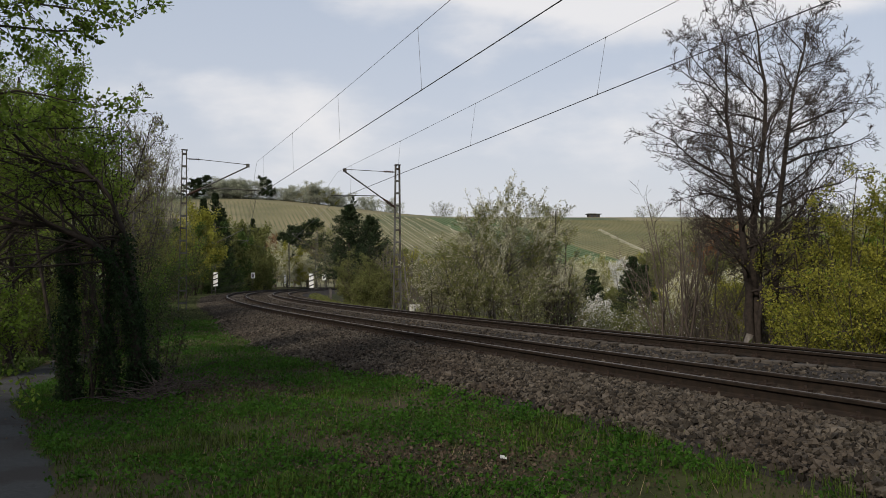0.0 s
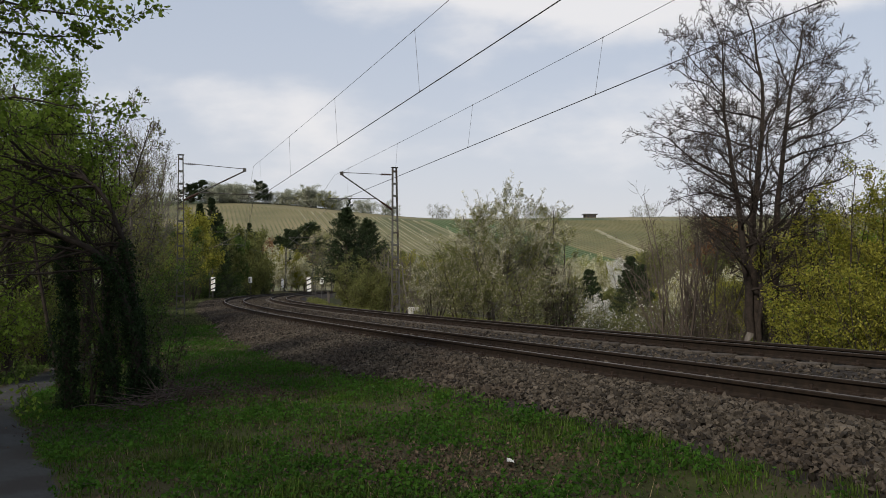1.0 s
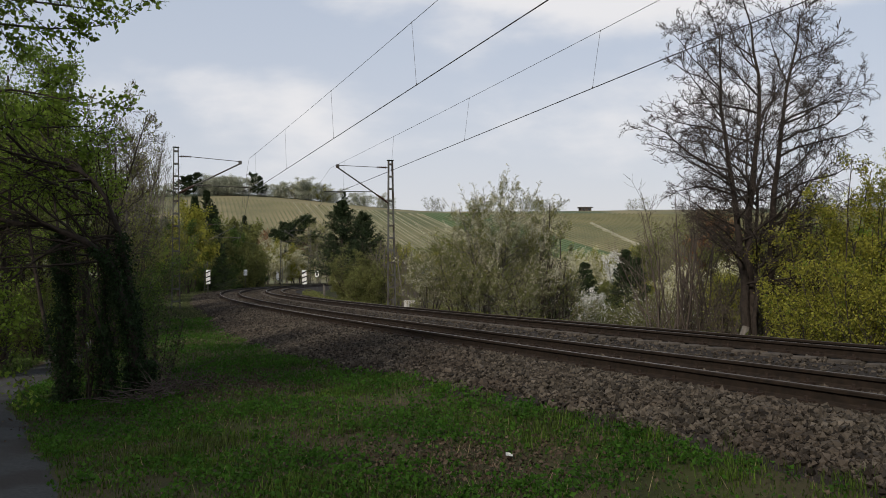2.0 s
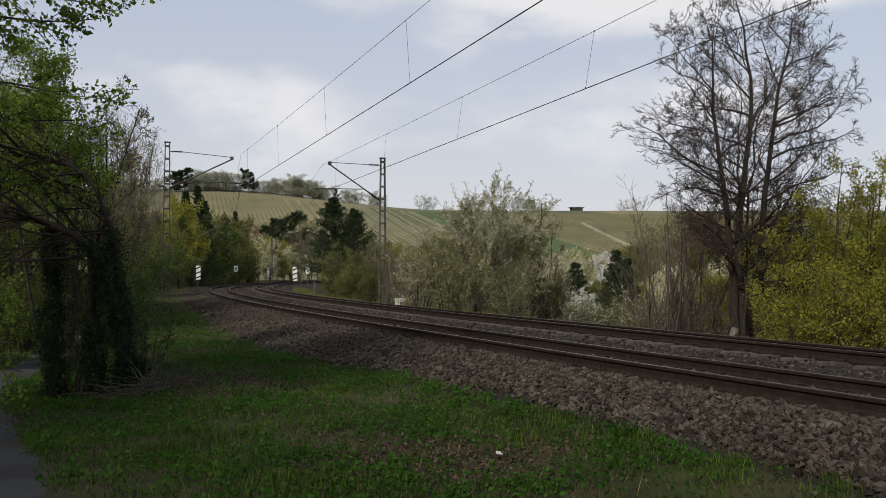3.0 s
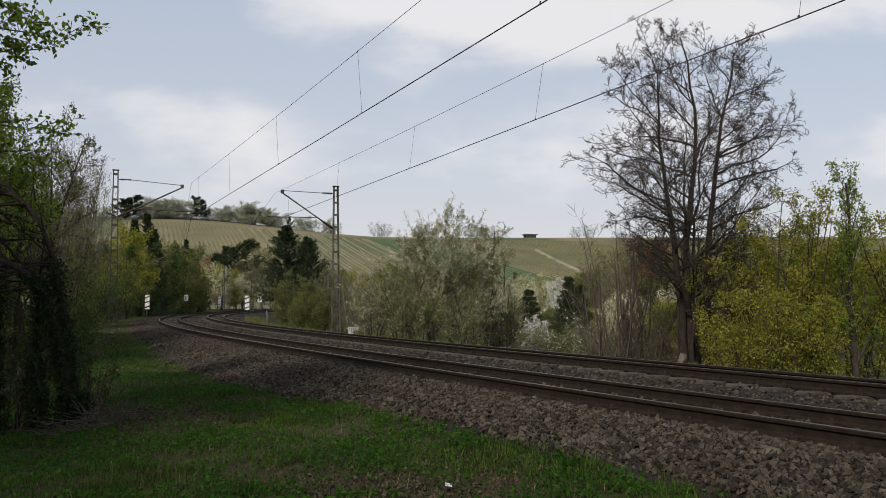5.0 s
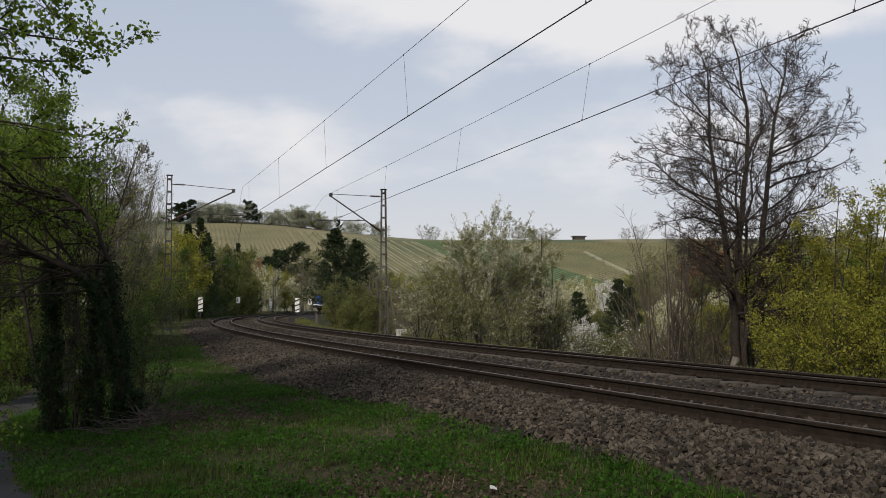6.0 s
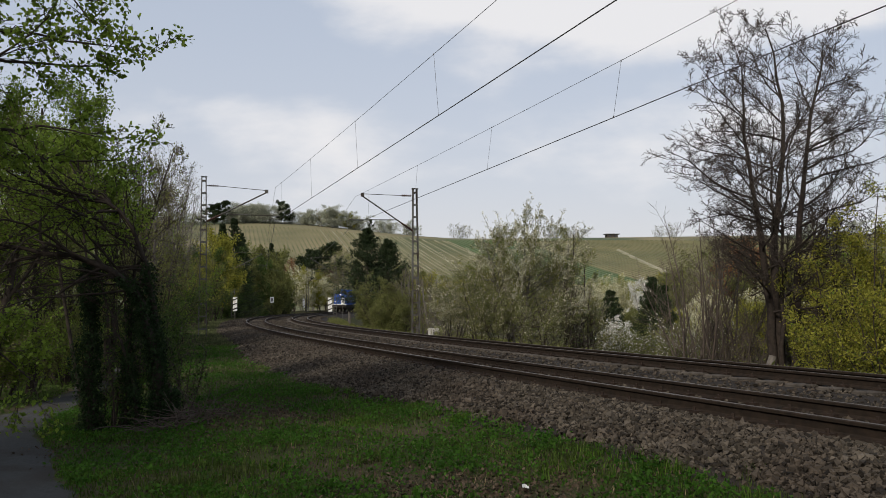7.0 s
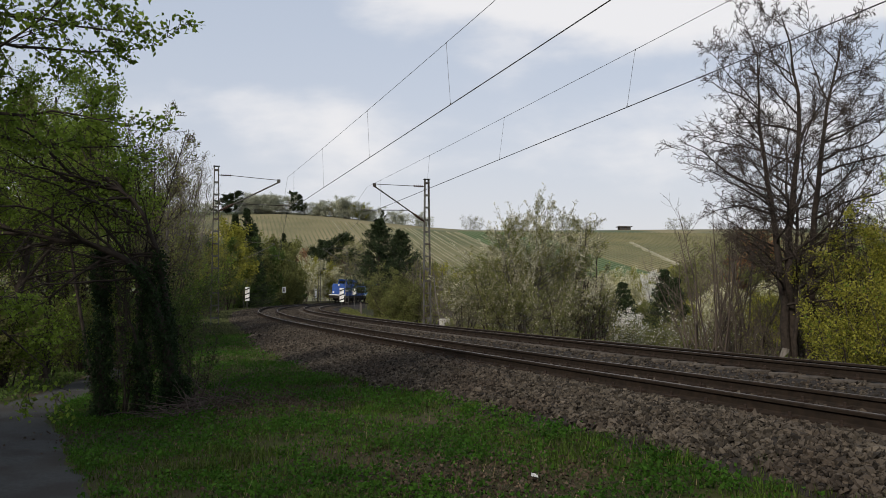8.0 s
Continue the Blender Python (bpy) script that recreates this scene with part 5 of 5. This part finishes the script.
def vineyard():
    """Rows of vines that run down the hill, and pale farm tracks between them."""
    def rows(name, x0s, ya, yb, w, h, material, label, lift, drift=0.30):
        n = 46
        V, Q, base = [], [], 0
        for x0 in x0s:
            y = np.linspace(ya, yb, n)
            x = x0 + drift * (yb - y)
            z = ground_z(x, y) + lift
            L = np.stack([x - w, y, z - 0.4], 1), np.stack([x - w * 0.6, y, z + h], 1), np.stack([x + w * 0.6, y, z + h], 1), np.stack([x + w, y, z - 0.4], 1)
            V.append(np.concatenate(L))
            i = base + np.arange(4 * n).reshape(4, n)
            Q.append(np.stack([i[:-1, :-1], i[:-1, 1:], i[1:, 1:], i[1:, :-1]], -1).reshape(-1, 4))
            base += 4 * n
        ob = put(name, mesh_of(name, np.concatenate(V), np.concatenate(Q), material))
        tagged(ob, label, name.replace("_", " "), kind="stuff")
    rows("vine_rows", np.arange(-330, -60, 2.4), 280, 470, 0.5, 0.16, M["vine_tan"], "tan rows of bare vines down the hillside", 0.04)
    rows("vine_rows", np.arange(-60, -8, 2.4), 290, 468, 0.5, 0.2, M["vine"], "parallel rows of green vines down the hillside", 0.04)
    rows("bare_rows", [x for k, x in enumerate(np.arange(-82.8, -8, 2.4)) if k % 5 in (0, 3) or (k > 12 and k % 3 == 1)], 350, 469, 0.22, 0.22, M["track_dirt"], "pale bare strips between the vine rows", 0.05)
    rows("grass_rows", np.arange(-8, 30, 2.6), 320, 472, 1.1, 0.5, M["grass_far"], "smooth green rows of young grass on the hill", 0.1)
    rows("vine_rows", np.arange(32, 330, 2.8), 285, 468, 0.5, 0.3, M["vine_tan"], "parallel rows of vines down the hillside", 0.05)
    rows("farm_track", [82.0], 330, 420, 1.1, 0.75, M["track_dirt"], "pale farm track between the vines", 0.12, 0.10)


vineyard()


# ---------------------------------------------------------------- the train
def wheel(parent, x, y):
    w = part("wheel", rod(bmesh.new(), (x - 0.06, y, 0.46), (x + 0.06, y, 0.46), 0.46, sides=20), M["grime"], parent)
    part("hub", rod(bmesh.new(), (x - 0.09, y, 0.46), (x + 0.09, y, 0.46), 0.12, sides=10), M["grime"], w)


def locomotive(paint, label, roof):
    """Diesel engine with a full-width cab set back from a lower hood; +y is ahead."""
    t = thing("locomotive", Matrix(), label, "locomotive", "train")
    part("frame", box(bmesh.new(), -1.45, 1.45, -6.9, 6.9, 0.85, 1.30, 0.05), M["grime"], t)
    bm = box(bmesh.new(), -1.25, 1.25, 2.0, 6.4, 1.30, 3.35)
    for v in bm.verts:
        if v.co.y > 6 and v.co.z > 3:
            v.co.y -= 0.35
    bmesh.ops.bevel(bm, geom=bm.edges[:], offset=0.12, segments=3, affect="EDGES")
    hood = part("hood", bm, paint, t)
    bm = box(bmesh.new(), -1.48, 1.48, -0.6, 2.0, 1.30, 4.05)
    bmesh.ops.bevel(bm, geom=bm.edges[:], offset=0.14, segments=3, affect="EDGES")
    cab = part("cab", bm, paint, t)
    bm = box(bmesh.new(), -1.25, 1.25, -6.4, -0.6, 1.30, 3.45)
    bmesh.ops.bevel(bm, geom=bm.edges[:], offset=0.12, segments=3, affect="EDGES")
    part("engine_hood", bm, paint, t)
    bm = box(bmesh.new(), -1.40, 1.40, -0.75, 2.15, 4.03, 4.18)
    bmesh.ops.bevel(bm, geom=bm.edges[:], offset=0.05, segments=2, affect="EDGES")
    part("cab_roof", bm, roof, t)
    for x in (-0.72, 0.72):
        part("windscreen", box(bmesh.new(), x - 0.52, x + 0.52, 1.98, 2.03, 3.42, 3.88, 0.015), M["glass"], cab)
        part("rear_window", box(bmesh.new(), x - 0.52, x + 0.52, -0.63, -0.58, 3.52, 3.88, 0.015), M["glass"], cab)
    for x in (-1.49, 1.49):
        part("side_window", box(bmesh.new(), x - 0.02, x + 0.02, 0.0, 1.3, 2.9, 3.7, 0.01), M["glass"], cab)
        for k in range(4):
            part("louvre", box(bmesh.new(), x * 0.845 - 0.03, x * 0.845 + 0.03, -5.8 + 1.25 * k, -4.8 + 1.25 * k, 1.8, 2.9, 0.02), M["grime"], t)
        bm = bmesh.new()
        for y in (-6.6, -3.6, 2.8, 6.6):
            rod(bm, (x * 0.96, y, 1.3), (x * 0.96, y, 2.2), 0.02, sides=6)
        rod(bm, (x * 0.96, -6.6, 2.2), (x * 0.96, -3.6, 2.2), 0.02, sides=6)
        rod(bm, (x * 0.96, 2.8, 2.2), (x * 0.96, 6.6, 2.2), 0.02, sides=6)
        part("handrail", bm, M["white"], t, "white tubular handrail")
    for sgn in (-1, 1):
        part("buffer_beam", box(bmesh.new(), -1.45, 1.45, sgn * 6.98 - 0.08, sgn * 6.98 + 0.08, 0.8, 1.32, 0.02), M["grime"], t)
        part("white_band", box(bmesh.new(), -1.46, 1.46, sgn * 6.99 - 0.085, sgn * 6.99 + 0.085, 1.32, 1.46, 0.01), M["white"], t, "white painted band")
        for x in (-0.875, 0.875):
            bm = rod(bmesh.new(), (x, sgn * 7.0, 1.05), (x, sgn * 7.5, 1.05), 0.09, sides=12)
            rod(bm, (x, sgn * 7.5, 1.05), (x, sgn * 7.56, 1.05), 0.24, sides=16)
            part("buffer", bm, M["grime"], t)
            part("headlight", rod(bmesh.new(), (x, sgn * 6.3, 1.85), (x, sgn * 6.48, 1.85), 0.12, sides=14), M["white"], t, "round pale headlight")
    part("top_headlight", rod(bmesh.new(), (0, 6.0, 3.16), (0, 6.3, 3.16), 0.14, sides=14), M["white"], t)
    for yc in (-4.2, 4.2):
        bogie = part("bogie", box(bmesh.new(), -1.15, 1.15, yc - 1.7, yc + 1.7, 0.42, 0.85, 0.06), M["grime"], t)
        for y in (yc - 1.15, yc + 1.15):
            for x in (-0.75, 0.75):
                wheel(bogie, x, y)
    part("fuel_tank", box(bmesh.new(), -1.2, 1.2, -1.8, 1.8, 0.35, 0.85, 0.1), M["grime"], t)
    bm = rod(bmesh.new(), (0.0, -2.2, 3.4), (0.0, -2.2, 3.75), 0.16, sides=12)
    part("exhaust", bm, M["grime"], t)
    return t


LEAD = locomotive(M["blue"], "dark blue diesel locomotive with a white band and dark windows", M["blue"])
SECOND = locomotive(M["pale_blue"], "pale blue diesel locomotive coupled behind the first", M["roof"])


def motions():
    """The train rolls round the bend towards the camera."""
    tilt = math.degrees(math.atan2(CANT, 1.5))
    for engine, behind in ((LEAD, 7.2), (SECOND, 22.6)):
        rows = []
        for k in range(17):
            t = 0.5 * k
            s = 101.0 + 8.8 * (8.0 - t) + behind
            p = on_line(s, 0.75, RAIL_Z - CANT / 2)
            rows.append((t, pose(float(p[0]), float(p[1]), float(p[2]), 0, -tilt, math.degrees(float(np.interp(s, S, TURN))) + 180)))
        walk(engine, rows)


# ---------------------------------------------------------------- grass, weeds, dead leaves, ballast stones, sleepers
def green_share(x, y):
    return np.clip(0.5 + 0.55 * wave(x + 3, y - 1, 0.9) + 0.35 * wave(x, y + 5, 0.33), 0, 1)


def scatter(rng, n, s0, s1, o0, o1, power=1.0):
    """Random places beside the line, denser towards s0."""
    s = s0 + (s1 - s0) * rng.random(n) ** power
    o = rng.uniform(o0, o1, n)
    p = on_line(s, o, 0.0)
    p[:, 2] = ground_z(p[:, 0], p[:, 1])
    return p, s, o


def grass():
    rng = np.random.default_rng(501)
    p, s, o = scatter(rng, 430000, -43, 6, -7.7, -1.35, 1.5)
    g = green_share(p[:, 0], p[:, 1])
    edge = 0.3 * smooth01((toe(s) - o + 0.25) / 0.35) + 0.7 * smooth01((toe(s) - o) / (0.5 + 1.1 * smooth01((s + 29) / 6)))
    edge = edge * (o > path_in(s) + 0.05 * np.sin(s * 9))
    litter = np.exp(-((p[:, 0] + 3.6) ** 2 / 1.6 + (p[:, 1] - 12.6) ** 2 / 2.5))
    patch = np.exp(-((p[:, 0] - 0.0) ** 2 / 0.8 + (p[:, 1] - 7.2) ** 2 / 0.6))
    keep = rng.random(len(p)) < (0.12 + 0.88 * g ** 1.5) * edge * (1 - 0.6 * smooth01((s + 28) / 5) * smooth01((o + 5.6) / 1.5)) * (1 - 0.85 * litter) * (1 - 0.75 * patch)
    p, g = p[keep], g[keep]
    n = len(p)
    h = (0.024 + 0.044 * g) * rng.uniform(0.5, 1.5, n) * (1 + 0.5 * (wave(p[:, 0], p[:, 1], 0.5) > 0.6))
    a = rng.uniform(0, 2 * math.pi, n)
    lean = np.stack([np.cos(a), np.sin(a), 0 * a], 1) * (h * rng.uniform(0.1, 0.9, n))[:, None]
    side = np.stack([-np.sin(a), np.cos(a), 0 * a], 1) * rng.uniform(0.003, 0.006, n)[:, None]
    up = np.array((0, 0, 1.0)) * h[:, None]
    V = np.stack([p - side, p + side, p + lean * 0.4 + up * 0.65 + side * 0.6, p + lean + up, p + lean * 0.4 + up * 0.65 - side * 0.6], 1).reshape(-1, 3)
    i = np.arange(n)[:, None] * 5
    ob = put("grass", mesh_of("grass", V, [i + np.array([[0, 1, 2, 4]]), i + np.array([[4, 2, 3]])], M["grass"]))
    tagged(ob, "uneven spring grass between the path and the ballast", "grass", kind="stuff")

    # taller tufts near the ballast
    c, s, o = scatter(rng, 75, -38, -14, -1.6, 0.12, 1.3)
    o = toe(s) + o * np.where(rng.random(len(s)) < 0.5, 1.0, 0.25)
    c = on_line(s, o, 0.0)
    c[:, 2] = ground_z(c[:, 0], c[:, 1])
    q = np.repeat(c, 55, 0) + rng.normal(0, 0.07, (len(c) * 55, 3)) * np.array((1, 1, 0))
    n = len(q)
    h = np.repeat(rng.uniform(0.07, 0.16, len(c)), 55) * rng.uniform(0.5, 1.2, n)
    a = rng.uniform(0, 2 * math.pi, n)
    ln = np.stack([np.cos(a), np.sin(a), 0 * a], 1) * (h * rng.uniform(0.1, 0.6, n))[:, None]
    sd = np.stack([-np.sin(a), np.cos(a), 0 * a], 1) * 0.005
    up = np.array((0, 0, 1.0)) * h[:, None]
    V = np.stack([q - sd, q + sd, q + ln * 0.4 + up * 0.65 + sd * 0.6, q + ln + up, q + ln * 0.4 + up * 0.65 - sd * 0.6], 1).reshape(-1, 3)
    i = np.arange(n)[:, None] * 5
    ob = put("grass_tufts", mesh_of("grass_tufts", V, [i + np.array([[0, 1, 2, 4]]), i + np.array([[4, 2, 3]])], M["grass"]))
    tagged(ob, "taller tufts of fresh grass beside the ballast", "grass", kind="stuff")

    # dry stalks
    q, s, o = scatter(rng, 4500, -43, 4, -6.4, -1.5, 1.4)
    n = len(q)
    h = rng.uniform(0.04, 0.16, n)
    a = rng.uniform(0, 2 * math.pi, n)
    tip = q + np.stack([np.cos(a) * h * 0.8, np.sin(a) * h * 0.8, h], 1)
    sd = np.stack([-np.sin(a), np.cos(a), 0 * a], 1) * 0.003
    V = np.stack([q - sd, q + sd, tip], 1).reshape(-1, 3)
    ob = put("dry_stalks", mesh_of("dry_stalks", V, np.arange(3 * n).reshape(-1, 3), M["dry"]))
    tagged(ob, "straw-coloured dry stalks among the grass", "dry grass", kind="stuff")

    # broad-leaved weeds in clumps
    c, s, o = scatter(rng, 12000, -43, -8, -7.4, -1.7, 1.2)
    k = (o > path_in(s)) & (o < toe(s)) & (rng.random(len(c)) < 0.25 + 0.75 * (wave(c[:, 0] + 9, c[:, 1], 0.8) > 0))
    c = c[k]
    pos = np.repeat(c, 12, 0) + rng.normal(0, 0.06, (len(c) * 12, 3)) * np.array((1, 1, 0))
    pos[:, 2] = np.repeat(c[:, 2], 12) + rng.uniform(0.015, 0.09, len(pos))
    v, q = blades(rng, pos, 0.032, 0.01, long=1.3, spread=1.0)
    ob = put("weeds", mesh_of("weeds", v, q, M["weed"]))
    tagged(ob, "clumps of low broad-leaved green weeds", "weeds", kind="stuff")

    # thin growth further along the bank
    p, s, o = scatter(rng, 130000, -25, 60, -5.6, -1.9, 1.5)
    n = len(p)
    v, q = blades(rng, p, 0.030 + 0.02 * smooth01((s + 12) / 10), 0.02, long=1.9, way=np.tile((0, 0, 1.0), (n, 1)))
    ob = put("bank_grass", mesh_of("bank_grass", v, q, M["coarse_grass"]))
    tagged(ob, "coarse grass along the railway bank", "grass", kind="stuff")

    # undergrowth beyond the path and across the tracks
    p, s, o = scatter(rng, 60000, -34, 40, -16, -7.7, 1.2)
    keep = o < path_out(s) - 0.05
    p = p[keep]
    v, q = blades(rng, p + np.array((0, 0, 0.05)), 0.06, 0.05, long=1.5, way=np.tile((0, 0, 0.7), (len(p), 1)))
    ob = put("undergrowth", mesh_of("undergrowth", v, q, M["leaf_dark"]))
    tagged(ob, "dark low undergrowth beside the footpath", "undergrowth", kind="stuff")
    p, s, o = scatter(rng, 70000, -45, 70, 7.6, 22, 1.0)
    v, q = blades(rng, p + np.array((0, 0, 0.05)), 0.08, 0.08, long=2.2, way=np.tile((0, 0, 0.8), (len(p), 1)))
    ob = put("slope_undergrowth", mesh_of("slope_undergrowth", v, q, M["leaf_olive"]))
    tagged(ob, "rough grass and herbs below the far track", "undergrowth", kind="stuff")

    # fallen leaves
    p1 = rng.normal(0, 1, (4200, 3)) * np.array((1.0, 1.2, 0)) + np.array((-3.8, 12.3, 0))
    p2 = rng.normal(0, 1, (2600, 3)) * np.array((0.8, 0.55, 0)) + np.array((0.0, 7.2, 0))
    p3, s, o = scatter(rng, 7000, -43, 0, -6.4, -1.7, 1.2)
    p4, s4, o4 = scatter(rng, 14000, -29, 10, -5.0, -1.9, 1.2)
    p1 = p1[p1[:, 0] > -5.9]
    p = np.concatenate([p1, p2, p3, p4])
    p[:, 2] = ground_z(p[:, 0], p[:, 1]) + rng.uniform(0.01, 0.05, len(p))
    v, q = blades(rng, p, 0.030, 0.0, long=1.2, spread=1.0)
    ob = put("fallen_leaves", mesh_of("fallen_leaves", v, q, M["litter"]))
    tagged(ob, "brown fallen leaves and twigs on the ground", "leaf litter", kind="stuff")


grass()


def bed_height(s, o, p):
    """Surface of the ballast at an offset from the outer rail."""
    g = ground_z(p[:, 0], p[:, 1])
    knots = np.array([-0.95, -0.6, 0.0, 0.75, 2.1, 2.7, 3.3, 4.65, 6.0, 6.4])
    vals = np.array([BED + 0.01, BED + 0.035, BED, BED - CANT / 2, BED - CANT, BED - 0.09, BED, BED - 0.045, BED - 0.09, BED - 0.11])
    flat = np.interp(o, knots, vals)
    foot = toe(s)
    u = np.clip((-0.95 - o) / (-0.95 - foot), 0, 1)
    v = np.clip((foot - o) / 0.45, 0, 1)
    slope = (BED + 0.01) * (1 - u) + (g + 0.10) * u
    slope = slope * (1 - v) + (g - 0.02) * v
    return np.where(o < -0.95, slope, flat)


def stones():
    rng = np.random.default_rng(601)
    hull = np.array([(1, 0, 0), (-1, 0, 0), (0, 1, 0), (0, -1, 0), (0, 0, 1), (0, 0, -1)], float)
    tri = np.array([(0, 2, 4), (2, 1, 4), (1, 3, 4), (3, 0, 4), (2, 0, 5), (1, 2, 5), (3, 1, 5), (0, 3, 5)])

    def lay(name, n, s0, s1, o0, o1, power, size, label, extra=None):
        s = s0 + (s1 - s0) * rng.random(n) ** power
        o = rng.uniform(o0, o1, n)
        if extra:
            keep = extra(s, o)
            s, o = s[keep], o[keep]
        n = len(s)
        p = on_line(s, o, 0.0)
        p[:, 2] = bed_height(s, o, p) + rng.uniform(-0.022, 0.030, n) - np.where((o > 0.1) & (o < 6.2), 0.004, 0.0)
        dim = size * rng.lognormal(0, 0.28, (n, 1)) * rng.uniform(0.7, 1.2, (n, 3))
        loc = hull[None] * dim[:, None] * rng.uniform(0.8, 1.2, (n, 6, 1)) + rng.normal(0, 0.14, (n, 6, 3)) * size
        axis = unit(rng.normal(0, 1, (n, 3)))
        b = unit(np.cross(axis, rng.normal(0, 1, (n, 3))))
        c = np.cross(axis, b)
        R = np.stack([axis, b, c], 1)
        V = p[:, None] + np.einsum("nij,njk->nik", loc, R)
        F = (np.arange(n)[:, None, None] * 6 + tri).reshape(-1, 3)
        ob = put(name, mesh_of(name, V.reshape(-1, 3), F, M["stone"]))
        tagged(ob, label, "ballast", kind="stuff")

    def thin_edge(s, o):
        reach = 0.22 + 0.5 * smooth01((s + 29) / 6) - 0.3 * smooth01((s + 16) / 8)
        return rng.random(len(o)) < np.where(o < toe(s) - 0.1, np.clip((o - toe(s) + 0.1 + reach) / reach, 0, 1) ** 2, 1.0)

    def between_sleepers(s, o):
        gap = abs((s + 36 + 0.31) % 0.62 - 0.31) > 0.125
        q = np.minimum(abs(o - 0.75), abs(o - SPACING - 0.75))
        return (gap | (q > 1.33)) & (abs(abs(o - 0.75) - 0.75) > 0.07) & (abs(abs(o - SPACING - 0.75) - 0.75) > 0.07)

    lay("ballast_stones", 115000, -38, 12, -3.0, -0.1, 1.35, 0.028, "loose crushed grey-brown stones on the ballast shoulder", thin_edge)
    lay("track_stones", 42000, -38, 6, 0.1, 7.0, 1.3, 0.029, "crushed stones between the rails and tracks", between_sleepers)
    lay("far_ballast_stones", 26000, 6, 70, -3.0, 6.8, 1.3, 0.040, "crushed stones along the bend", thin_edge)


stones()
lay_sleepers(NEAR, 0.0, RAIL_Z, CANT)
lay_sleepers(FAR, SPACING, RAIL_Z - 0.005, FAR_CANT)
motions()
